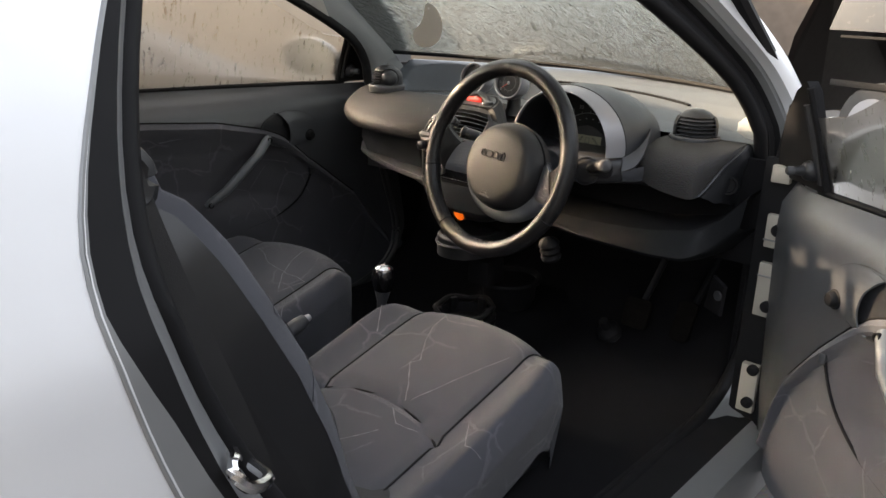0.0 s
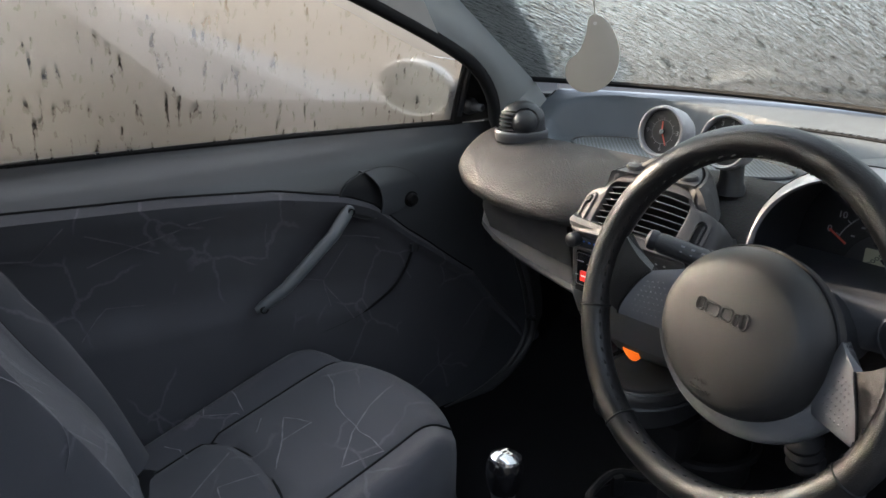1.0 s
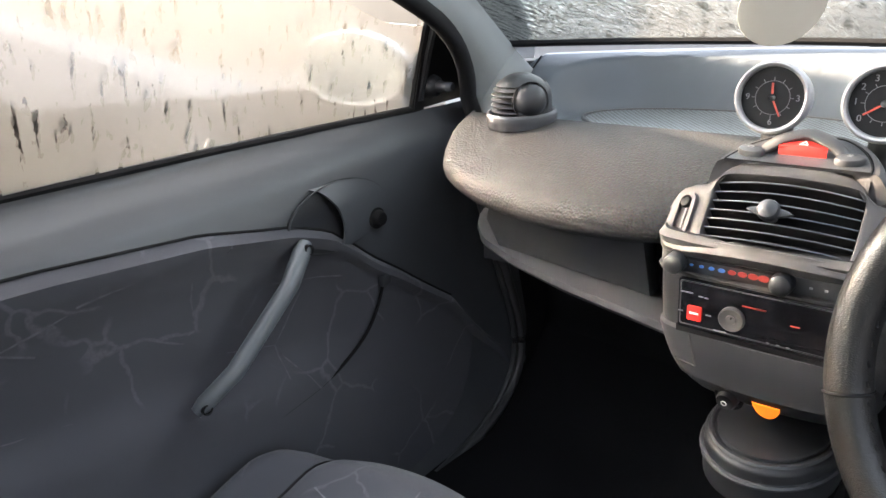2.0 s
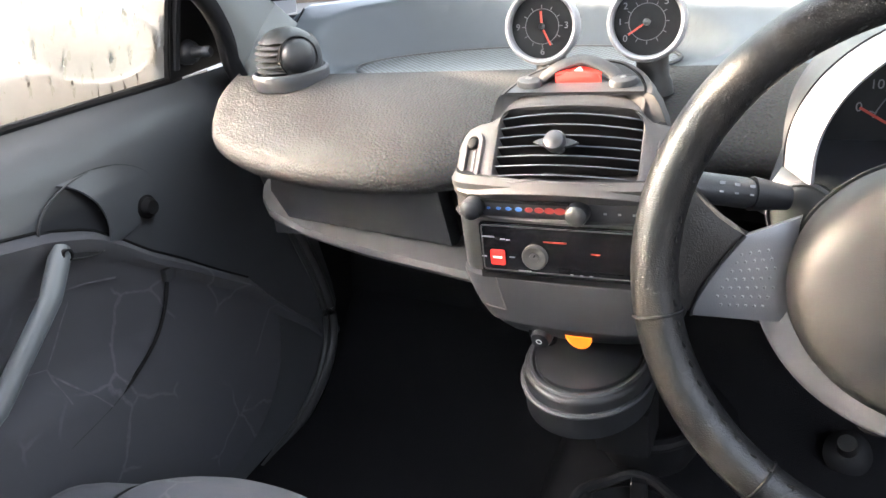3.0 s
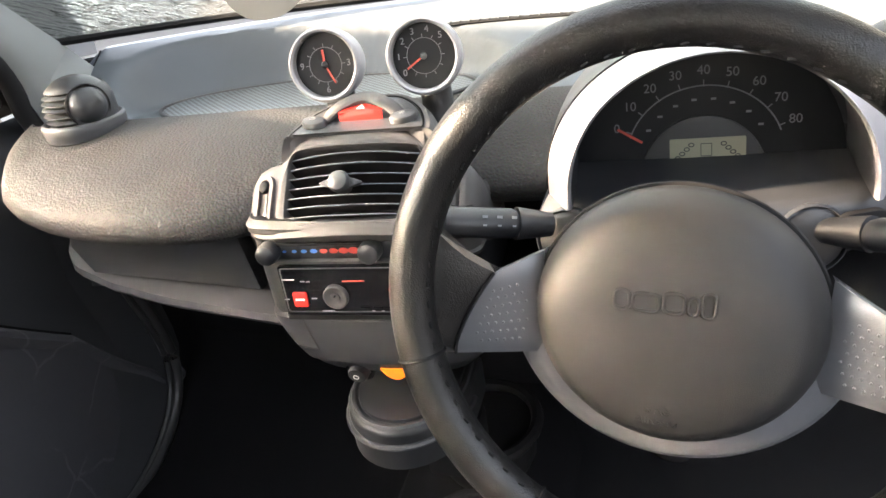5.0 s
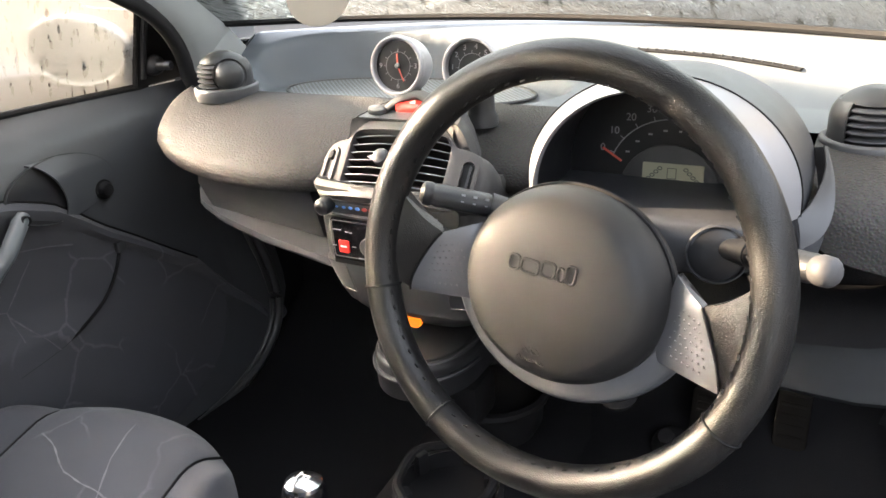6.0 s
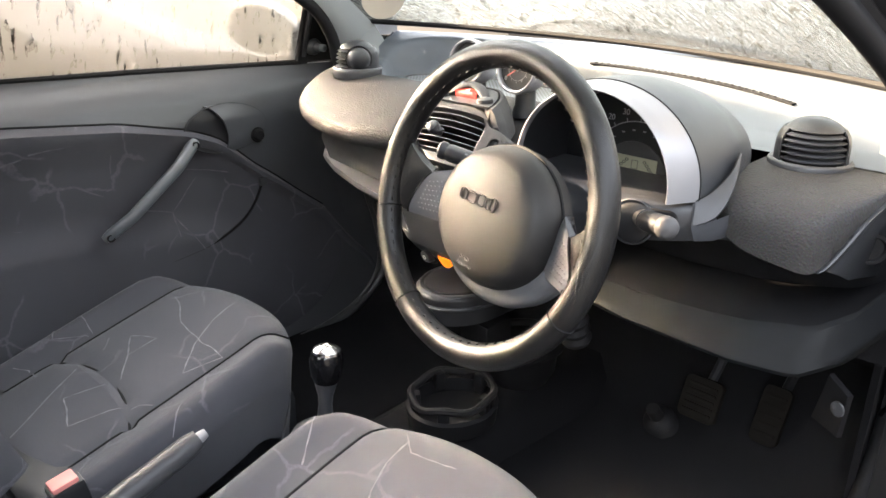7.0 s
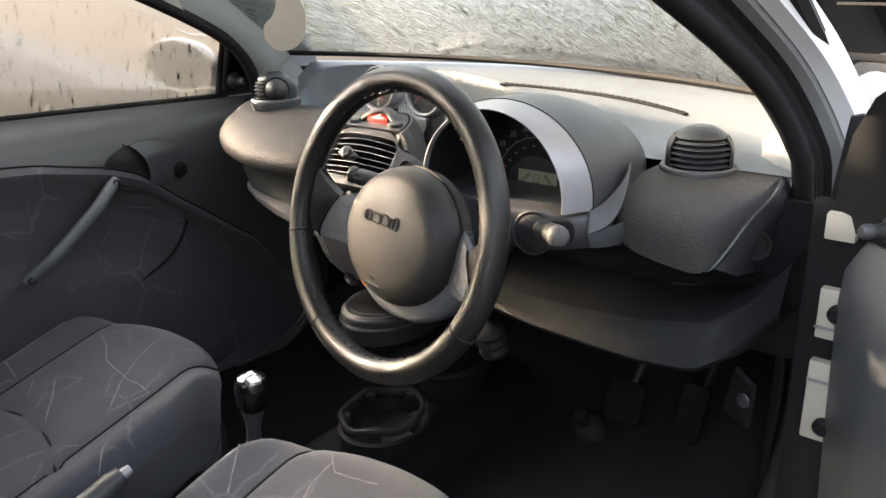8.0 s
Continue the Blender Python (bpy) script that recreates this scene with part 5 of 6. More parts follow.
def seat(name, c, rear, front, top, back_base, recline, label, motif, swell):
    s = thing(name, (c, (rear + front) / 2, .34), label, "seat", "front seats")
    W = .247
    us = [-1.3, -1.2, -1.1, -1.04] + [-1 + .05 * k for k in range(41)] + [1.04, 1.1, 1.2, 1.3]
    vs = [k * .03 for k in range(34)] + [1.02, 1.06, 1.12, 1.2]

    def cushion(u, v):
        a, b = max(-1, min(1, u)), min(1, v)
        w = W * (1 - .08 * max(0, (b - .7) / .3) ** 2 - .04 * max(0, .3 - b))
        yf = front - .09 * abs(a) ** 2.5
        x, y = c + a * w, rear + (yf - rear) * b
        z = top - .15 * max(0, .85 - b) - .018 * a * a + .019 * math.exp(-((abs(a) - .86) / .13) ** 2)
        z -= .034 * max(0, (abs(a) - .86) / .14) ** 2 + .040 * max(0, (b - .86) / .14) ** 2
        z -= .011 * math.exp(-((abs(a) - .62) / .022) ** 2) * (1 if b < .985 else .4)
        seam = .385 + .045 * (1 - (a / .62) ** 2)
        if abs(a) < .64:
            z -= .012 * math.exp(-((b - seam) / .018) ** 2)
            z += .006 * math.cos(a / .62 * 1.4)
        over = max(0, abs(u) - 1) / .3
        fo = max(0, v - 1) / .2
        z -= over * .115 + fo * .11
        x -= math.copysign(.02 * over, u) if over else 0
        y -= .03 * fo
        return (x, y, z)
    P = [[cushion(u, v) for v in vs] for u in us]
    iL = min(range(len(us)), key=lambda i: abs(us[i] + .62))
    iR = min(range(len(us)), key=lambda i: abs(us[i] - .62))
    jS = min(range(len(vs)), key=lambda j: abs(vs[j] - .40))
    part("side_bolster", sheet(P[:iL + 1]), PCLOTH, s, "plain dark cloth bolster")
    part("side_bolster", sheet(P[iR:]), PCLOTH, s, "plain dark cloth bolster")
    part("seat_cushion_front", sheet([r[jS:] for r in P[iL:iR + 1]]), PCLOTH, s, "patterned grey cloth cushion")
    part("seat_cushion_rear", sheet([r[:jS + 1] for r in P[iL:iR + 1]]), PCLOTH, s, "patterned grey cloth cushion")
    for i in (iL, iR):
        part("seam", tube([Vector(p) + Vector((0, 0, .001)) for p in P[i][:34]], .0022, 5), RUBBER, s, "dark seam")
    part("seam", tube([Vector(cushion(a, .385 + .045 * (1 - (a / .62) ** 2))) + Vector((0, 0, .001)) for a in [-.62 + 1.24 * k / 24 for k in range(25)]], .0025, 5), RUBBER, s, "dark curved seam")
    part("seat_base", box((c, (rear + front) / 2 - .02, .405), (.40, front - rear - .08, .13), .02), PLASTIC, s, "black plastic seat base")
    for sx in (-.17, .17):
        part("seat_rail", box((c + sx, (rear + front) / 2, .352 - (.0375 if c < 0 else 0)), (.03, front - rear - .05, .025 + (.075 if c < 0 else 0)), .004), RUBBER, s)
    for pts in motif:
        part("woven_line", woven(pts, cushion), THREAD, s, "thin pale woven line")
    # backrest
    BM = Matrix.Translation((c, back_base, .49)) @ pose(0, 0, 0, 0, 0, 0 if c > 0 else -9) @ pose(0, 0, 0, recline)
    us2 = [-1 + .05 * k for k in range(41)]
    vs2 = [k / 36 for k in range(37)]

    def rest(u, v):
        w = line(v, [(0, .195), (.15, .212), (.5, .212), (.66, .195), (.76, .155), (.82, .135), (.93, .125), (1, .095)])
        d = .012 + .045 * math.exp(-((abs(u) - .80) / .17) ** 2) * line(v, swell)
        d -= .075 * max(0, (abs(u) - .82) / .18) ** 1.8
        d += .035 * math.exp(-((v - .16) / .13) ** 2) * math.exp(-(u / .6) ** 2) + .02 * math.exp(-((v - .9) / .07) ** 2)
        d -= .010 * math.exp(-((abs(u) - .60) / .025) ** 2) * (v < .70) + .010 * math.exp(-((v - .72) / .014) ** 2)
        d -= .05 * max(0, (v - .93) / .07) ** 2
        return BM @ Vector((u * w, d, v * .80))
    P = [[rest(u, v) for v in vs2] for u in us2]
    k1, k2 = 8, 32
    part("back_bolster", sheet(P[:k1 + 1]), PCLOTH, s, "plain dark cloth bolster")
    cut_v, cloth_end = 27, 39 if c > 0 else 37
    outer_cloth = sheet([q[:cut_v + 1] for q in P[k2:cloth_end]])
    part("back_bolster", sheet([q[cut_v:] for q in P[k2:37]], bm=outer_cloth), PCLOTH, s, "plain dark cloth bolster")
    side_skin = sheet([q[:cut_v + 1] for q in P[cloth_end - 1:]])
    part("shell_side" if c > 0 else "side_cloth", sheet([q[cut_v:] for q in P[36:]], bm=side_skin), SHELL if c > 0 else PCLOTH, s, "black vinyl side" if c > 0 else "dark cloth side")
    for k in (k1, k2):
        part("seam", tube([p + BM.to_3x3() @ Vector((0, .001, 0)) for p in P[k][2:28]], .0022, 5), RUBBER, s, "dark seam")
    part("backrest", sheet(P[k1:k2 + 1]), PCLOTH, s, "patterned grey cloth backrest")
    for pts in ([(.7, .55), (.86, .48), (.78, .38), (.9, .30)], [(.66, .30), (.82, .22), (.74, .12)], [(-.9, .5), (-.75, .42), (-.85, .3)], [(-.3, .6), (-.1, .42), (-.25, .3)], [(.1, .5), (.3, .36), (.2, .2)]):
        part("woven_line", woven(pts, rest, .0011, BM.to_3x3() @ Vector((0, .0015, 0))), THREAD, s, "thin pale woven line")
    rim_pts = [P[0][j] for j in range(37)] + [P[i][36] for i in range(1, 41)] + [P[40][j] for j in range(35, -1, -1)]
    backv = BM.to_3x3() @ Vector((0, -1, 0))
    ctr = BM @ Vector((0, 0, .36))
    rows = [rim_pts, [p + backv * .03 + (p - ctr) * .02 for p in rim_pts], [p + backv * .075 for p in rim_pts], [p + backv * .095 + (ctr - p) * .12 for p in rim_pts], [p + backv * .105 + (ctr - p) * .6 for p in rim_pts]]
    part("back_shell", caps(sheet(rows)), SHELL, s, "black vinyl seat shell")
    return s


# black vinyl of the seat shells
SHELL = material("black_vinyl", (0.012, 0.012, 0.013), 0.38, spec=0.45, bump=0.2)
TRIANGLES = [[(-.45, .79), (-.05, .70), (.30, .69), (.58, .72), (.48, .59), (.28, .67), (.15, .77), (.09, .88)], [(.18, .43), (-.28, .57), (-.05, .61), (-.06, .51)],
             [(-.98, .58), (-.63, .53), (-.8, .43), (-.96, .5)], [(.04, .12), (-.28, .38)], [(.1, .40), (-.02, .29), (.28, .25), (.4, .39), (.58, .47)], [(-.76, .27), (-.66, .30), (-.5, .29)], [(.66, .48), (.8, .55), (.95, .5)], [(-.43, .53), (-.31, .48)]]
ZIGZAGS = [[(-.88, .85), (-.78, .77), (-.69, .70)], [(-.41, .89), (-.24, .83), (-.05, .84), (.05, .85)], [(-.32, .86), (-.30, .78), (-.22, .70), (-.08, .61), (-.13, .58), (.04, .5), (.16, .43), (.33, .62), (.5, .8)], [(.13, .39), (.26, .35), (.45, .37)], [(.2, .30), (-.1, .12)], [(.7, .5), (.85, .42), (.95, .46)]]
seat("passenger_seat", -.335, -.67, -.130, .575, -.637, 25, "grey patterned cloth passenger seat beside the door", TRIANGLES, [(0, .7), (.3, 1), (.62, .7), (.75, 0)])
seat("driver_seat", .318, -.745, -.18, .58, -.735, 27, "grey patterned cloth driver seat, reclined", ZIGZAGS, [(0, .1), (.12, .2), (.22, .6), (.36, .95), (.6, .85), (.75, .4), (.9, 0)])

# recliner lever, belts and buckles
lev = thing("recliner_lever", (.55, -.66, .42), "black curved seat recliner lever", "lever")
part("handle", tube(catmull([(.535, -.70, .40), (.555, -.66, .43), (.56, -.62, .45), (.555, -.58, .45)], 14), .011, 8), PLASTIC, lev)
belt = thing("seat_belt", (.60, -1.0, .5), "black seat belt hanging by the door pillar", "seat belt")
bp = catmull([(.590, -1.095, 1.11), (.597, -1.0785, 1.03), (.600, -1.04, .906), (.600, -.988, .757), (.598, -.968, .69), (.594, -.945, .60), (.585, -.93, .52)], 28)
part("webbing", thick(sheet([[p + Vector((0, -.022, -.012)) for p in bp], [p for p in bp], [p + Vector((0, .022, .012)) for p in bp]]), .0015), material("belt_webbing", (0.014, 0.014, 0.015), 0.6, bump=0.5, bump_scale=800), belt)
part("guide", tube(catmull([(.592, -1.115, 1.11), (.588, -1.09, 1.10), (.584, -1.06, 1.075), (.586, -1.065, 1.045), (.592, -1.10, 1.055)], 20, True), .012, 8, True), PLASTIC, belt, "black belt guide")
part("anchor", box((.585, -.925, .50), (.02, .05, .06), .006), PLASTIC, belt)
for bx, by, col in ((-.075, -.60, "buckle beside the passenger seat"), (.055, -.66, "buckle beside the driver seat")):
    bk = thing("belt_buckle", (bx, by, .44), "black belt " + col, "belt buckle", "belt buckles")
    part("housing", box((bx, by, .487), (.034, .046, .08), .006, pose(bx, by, .487, 10)), PLASTIC, bk)
    part("release_button", box((bx, by, .528), (.028, .036, .012), .004, pose(bx, by - .008, .527, 10)), material("pink_red_plastic", (0.55, 0.20, 0.19), 0.5), bk, "faded red release button")

# ---- gear lever, handbrake, cup holder, pedals ----
gear = thing("gear_lever", (.03, -.245, .42), "gear lever with a black and silver knob", "gear lever")
GM = pose(.016, -.248, .416, -4, 1)
part("gaiter_plate", lathe([(.055, .055), (.052, .062), (.040, .066), (.030, .066), (.026, .060)], GM, 32), GREY, gear, "grey round base plate")
part("base", lathe([(.062, 0), (.060, .04), (.055, .056)], GM, 32), PLASTIC, gear)
part("shaft", lathe([(.013, .06), (.012, .10), (.011, .115), (.012, .13), (.016, .145), (.019, .158)], GM, 20), GREY, gear)
part("knob", lathe([(.019, .156), (.0235, .166), (.026, .18), (.0265, .192), (.0245, .203), (.022, .207)], GM, 32), BLACK, gear, "glossy black knob")
cap = part("knob_cap", lathe([(.0228, .205), (.0215, .2105), (.014, .215), (0, .2165)], GM, 32), CHROME, gear, "silver knob cap with a shift diagram")
for dx, dy, w, hh in ((-.006, .001, .0018, .011), (.001, .003, .012, .0018), (.001, -.002, .0018, .009), (.007, .001, .0018, .007)):
    part("shift_mark", box((0, 0, 0), (w, hh, .0008), 0, GM @ pose(dx, dy, .2163)), WHITE, cap)
hb = thing("handbrake", (0, -.62, .44), "grey handbrake lever between the seats", "handbrake")
ha, hbb = Vector((.005, -.70, .475)), Vector((.001, -.437, .560))
part("grip", tube([ha.lerp(hbb, f) for f in (0, .25, .3, .34, .6, .9, .96)], lambda f: (.011, .011, .016, .018, .0185, .017, .014)[min(6, int(f * 6.001))], 14), GREY, hb, "grey moulded grip")
part("button", tube([ha.lerp(hbb, f) for f in (.955, .98, 1.01)], lambda f: .0085 - .002 * (f > .9), 12), SILVER, hb, "pale push button")
part("bracket", box((.005, -.68, .45), (.05, .12, .06), .01), PLASTIC, hb)
cup = thing("cup_holder", (.075, 0, .425), "black open cup holder on the floor tunnel", "cup holder")
CM = pose(.07, -.005, .425)
part("base", lathe([(.075, 0), (.078, .03), (.072, .034), (.068, .01), (0, .008)], CM @ Matrix.Diagonal((1, 1.1, 1, 1)), 32), RUBBER, cup)
part("ring", tube([CM @ Vector((.068 * math.cos(a), .078 * math.sin(a), .052 + .004 * math.sin(5 * a))) for a in [2 * math.pi * q / 40 for q in range(40)]], .007, 8, True), RUBBER, cup, "wavy grip ring")
for q in range(5):
    a = 2 * math.pi * q / 5 + .3
    part("grip_tab", box((0, 0, 0), (.016, .020, .035), .004, CM @ pose(.060 * math.cos(a), .070 * math.sin(a), .04, 0, 0, math.degrees(a))), RUBBER, cup)
stow = thing("tunnel_bin", (.0, .2, .42), "black round stowage bin under the console", "stowage bin")
part("ring", tube([Vector((.06 + .075 * math.cos(a), .19 + .085 * math.sin(a), .50)) for a in [2 * math.pi * q / 36 for q in range(36)]], .009, 8, True), RUBBER, stow)
part("bowl", lathe([(.074, .075), (.070, .03), (.055, .0), (0, -.003)], pose(.06, .19, .42), 28), RUBBER, stow)
part("support", box((.05, .10, .545), (.07, .07, .07), .012), RUBBER, stow)


PEDALPAD = material("dusty_pedal_rubber", (0.007, 0.0062, 0.0055), 0.9, spec=0.06, vary=0.5, vary_scale=40)


def pedal(name, x, y, z, w, hh, lean, label):
    p = thing(name, (x, y, z - hh / 2), label, "pedal", "pedals")
    M = facing(x, y, z, -lean)
    part("pad", plate(rounded(w, hh, .012), .012, M, .004), PEDALPAD, p, "ribbed rubber pad")
    for k in range(5):
        part("rib", box((0, 0, 0), (w * .75, .005, .004), .001, M @ pose(0, -hh * .32 + hh * .16 * k, .013)), PEDALPAD, p)
    part("arm", tube([M @ Vector((0, 0, -.004)), M @ Vector((0, .10, -.05)), M @ Vector((0, .22, -.10))], .009, 8), PLASTIC, p)
    return p


pedal("brake_pedal", .371, .33, .450, .072, .078, -22, "dusty black rubber brake pedal")
pedal("accelerator_pedal", .480, .375, .445, .050, .105, -28, "dusty black rubber accelerator pedal")
mat_ = thing("floor_mat", (.36, .1, .345), "black ribbed rubber floor mat", "floor mat")
part("sheet", thick(sheet([[(x, y, .352 + max(0, y - .3) * .6) for x in (.17, .3, .45, .58)] for y in (-.12, .1, .28, .42)]), .006), RUBBER, mat_)
for k in range(7):
    part("ridge", tube([(.20 + .055 * k - .03 * f, -.08 + .42 * f, .360 + max(0, -.08 + .42 * f - .3) * .6) for f in [q / 8 for q in range(9)]], .004, 6), RUBBER, mat_)

# ---- doors ----
def door(name, place, label, left):
    d = thing(name, place(0, 0, .36), label, "door", "doors")

    inw = (Vector(place(.4, 1, .8)) - Vector(place(.4, 0, .8))).normalized()

    def S(fn, us, vs):
        return sheet([[place(*fn(u, v)) for v in vs] for u in us])

    def bow(u):
        return line(u, [(.0, 0), (.13, 0), (.3, -.018), (.5, -.033), (.8, -.042), (1.25, -.035)])

    def belt_z(u):
        return .951 + .026 * (u - .13)

    def edge_z(u):
        return line(u, [(.06, .40), (.12, .50), (.17, .614), (.256, .716), (.32, .780), (.376, .824), (.442, .850), (.58, .880), (.773, .898), (1.03, .913), (1.3, .92)])

    def wall(u, z):
        top = belt_z(u)
        v = line(z, [(.26, .082), (.36, .086), (.50, .089)] if left and z < .5 else [(.36, .060), (.50, .089 if left else .078), (.70, .090), (.86, .097), (.905, .096), (.93, .086), (.945, .072), (.957, .062)])
        return v + bow(u) * max(0, min(1, (z - .86) / .09)) - (0 if left else .03) * max(0, (.12 - u) / .12)
    us = [.03 + 1.24 * k / 62 for k in range(63)]
    ups = [k / 14 for k in range(15)]

    base_z = .265 if left else .325

    def fore(u, z):
        """Stretches the panel forward to the curved front edge of the closed door."""
        if not left:
            return .008 + (u - .03) * .292 / .27 if u < .30 else u
        lim = line(z, [(.27, .10), (.31, -.03), (.36, -.10), (.449, -.135), (.603, -.105), (.75, -.07), (.87, -.06), (.96, -.07)])
        return lim + (u - .03) * (.30 - lim) / .27 if u < .30 else u

    def up_row(u, f):
        z = edge_z(u) + (belt_z(u) - edge_z(u)) * f
        return fore(u, z), wall(u, z), z
    part("upper_trim", S(up_row, us, ups), UPPER, d, "grey plastic upper door trim")

    def pad(u, f):
        z = edge_z(u) + (base_z - edge_z(u)) * f
        dep = edge_z(u) - z
        v = wall(u, z) - .004 * min(1, dep / .02) + .016 * math.sin(min(1, dep / .035) * math.pi) * (dep < .035)
        hollow = .020 * max(0, min(1, (dep - .04) / .05)) * max(0, min(1, (u - .30) / .08)) * max(0, min(1, (z - line(u, [(.3, .60), (.66, .665), (1.2, .70)])) / .03))
        low = .018 * max(0, min(1, (line(u, [(.3, .60), (.66, .665), (1.2, .70)]) - z) / .02)) * max(0, min(1, (u - .3) / .1))
        return (fore(u, z), v - hollow + low * .6, z)
    part("cloth_panel", S(pad, us, [k / 44 for k in range(45)]), DCLOTH, d, "patterned grey cloth door panel")
    # door lines use the thread darkened for shade
    for pts in DOOR_LINES:
        part("woven_line", woven(pts, lambda u, z: place(*pad(u, (edge_z(u) - z) / (edge_z(u) - base_z))), .0011, inw * .0014), THREAD_SHADED, d, "thin pale woven line")
    rim_line = [place(fore(u, edge_z(u)), wall(u, edge_z(u)) + .001, edge_z(u)) for u in us if u > .15]
    if left:
        curve = catmull([(.02, .80, 0), (-.012, .70, 0), (-.042, .603, 0), (-.066, .53, 0), (-.080, .449, 0), (-.062, .38, 0), (.0, .325, 0), (.10, .292, 0), (.22, .285, 0)], 40)
        part("front_seal", tube([place(p.x, .108, p.y) for p in curve], .010, 10), SEAL, d, "curved black rubber seal")
        part("front_trim", sheet([[place(p.x - .004, .100, p.y), place(p.x + .06, .094, p.y + .01), place(p.x + .14, .083, p.y + .02)] for p in curve]), UPPER, d, "grey lower front trim")
        part("seal_lip", tube([place(p.x + .016, .104, p.y + .003) for p in curve], .006, 8), SEAL, d, "curved black rubber lip")
    part("panel_joint", tube(rim_line, .0022, 6), RUBBER, d, "dark joint line")
    part("pocket_joint", tube([place(u, wall(u, z) + .004, z) for u, z in [(p.x, p.y) for p in catmull([(.272, .704, 0), (.295, .66, 0), (.334, .621, 0), (.41, .587, 0), (.505, .571, 0)], 24)]], .003, 6), RUBBER, d, "dark pocket edge")
    part("clip", box((0, 0, 0), (.012, .02, .02), .004, Matrix.Translation(place(.272, wall(.272, .704) + .006, .706))), GREY, d)
    part("belt_seal", tube([place(u, .058 + bow(u), belt_z(u) + .004) for u in us if u > .1], .0065, 8), RUBBER, d, "black window seal")
    # outer skin and bottom
    part("outer_skin", S(lambda u, f: (u, line(f, [(0, .045), (.04, .035), (.3, -.035), (.6, -.045), (.9, -.02), (1, .02)]) + bow(u) * (1 - f), belt_z(u) + (.36 - belt_z(u)) * f), us[::2], [k / 12 for k in range(13)]), PAINT, d, "silver door skin")
    for u in (us[-1],) if left else (.008, us[-1]):
        part("door_edge", sheet([[place(u, .045 - .09 * (0 < f < 1), belt_z(u) + (.37 - belt_z(u)) * f) for f in (0, .3, .6, 1)], [place(u, wall(u, belt_z(u) + (.37 - belt_z(u)) * f), belt_z(u) + (.37 - belt_z(u)) * f) for f in (0, .3, .6, 1)]]), PLASTIC, d, "black door end")
    # grab handle with its two screw holes
    A, B = Vector(place(.436, .112, .828)), Vector(place(.650, .116, .665))
    pts = [A.lerp(B, f) + inw * (.004 + .022 * min(1, 4 * f, 4 * (1 - f))) for f in [k / 20 for k in range(21)]]
    gh = part("grab_handle", tube(pts, lambda f: .0135 - .004 * (f < .01 or f > .99), 14, False, .85), HANDLE, d, "grey sloping grab handle")
    for f in (.035, .965):
        part("screw_hole", lathe([(.0075, -.006), (.0075, .0015), (.0055, .0015), (.0055, -.003), (0, -.003)], Matrix.Translation(A.lerp(B, f) + inw * .020) @ inw.to_track_quat("Z", "Y").to_matrix().to_4x4(), 16), RUBBER, gh)
    # inside handle in its dished recess
    N = inw.to_track_quat("Z", "Y").to_matrix().to_4x4()

    def disc(u, v, z):
        return Matrix.Translation(place(u, v, z)) @ N
    dish = part("handle_dish", S(lambda q, r: (.352 + .098 * r * math.cos(q), wall(.352 + .098 * r * math.cos(q), .840 + .053 * r * math.sin(q)) + .0035 - .012 * (1 - r * r) * .25, .840 + .053 * r * math.sin(q)), [2 * math.pi * k / 36 for k in range(37)], (.02, .3, .6, .85, 1.0)), PLASTIC, d, "dark dished recess")
    part("dish_rim", tube([place(.352 + .098 * math.cos(q), wall(.352, .840) + .003, .840 + .053 * math.sin(q)) for q in [math.pi * (k / 24 - .5) for k in range(25)]], lambda f: .0004 + .0021 * math.sin(math.pi * f), 6), PLASTIC, dish)

    def leaf(w, q):
        half = math.sqrt(max(0, 1 - w * w))
        back_u, front_u = .388 - .030 * half + .014 * w, .352 - .097 * half
        u = back_u + (front_u - back_u) * q
        return u, wall(u, .840 + .052 * w) + .0045 + .012 * half * (1 - q) ** 2, .840 + .052 * w
    part("pull_lever", thick(S(leaf, [-.995 + 1.99 * k / 20 for k in range(21)], [k / 10 for k in range(11)]), .003), UPPER, dish, "grey curved pull lever")
    part("lock_knob", lathe([(.017, 0), (.017, .003), (.0135, .004), (.013, .010), (.010, .014), (0, .015)], disc(.279, wall(.279, .815) + .004, .815), 24), RUBBER, d, "black round lock knob")
    # mirror triangle, adjuster and outside mirror
    tri = [(-.045, .955), (.135, .955), (.135, 1.135), (.125, 1.15), (.085, 1.13), (.03, 1.08), (-.02, 1.01)]
    rows = [[place(u, .044 + .34 * max(0, z - .97), z) for u, z in tri], [place(u, .064 + .34 * max(0, z - .97), z) for u, z in tri]]
    part("mirror_triangle", caps(sheet(rows, wrap_v=True)), RUBBER, d, "black mirror mounting panel")
    part("triangle_ridge", tube([place(u, .066 + .34 * max(0, z - .97), z) for u, z in ((.122, .97), (.122, 1.05), (.118, 1.11))], .007, 8), PLASTIC, d)
    adj = part("mirror_adjuster", lathe([(.019, 0), (.019, .01), (.016, .018), (.010, .022), (.0075, .036), (.0065, .042), (0, .042)], disc(.100, .070, .990), 20), PLASTIC, d, "ribbed mirror adjuster knob")
    part("adjuster_tip", lathe([(.0085, 0), (.0085, .008), (.006, .012), (0, .012)], disc(.100, .110, .990), 16), GREY, adj)
    C = Vector(place(.165, -.045, 1.024))
    back_dir = (Vector(place(1, 0, 1)) - Vector(place(0, 0, 1))).normalized()
    nrm = (back_dir * .95 + inw * .28 - Vector((0, 0, .14))).normalized()
    MM = Matrix.Translation(C) @ nrm.to_track_quat("Z", "Y").to_matrix().to_4x4()
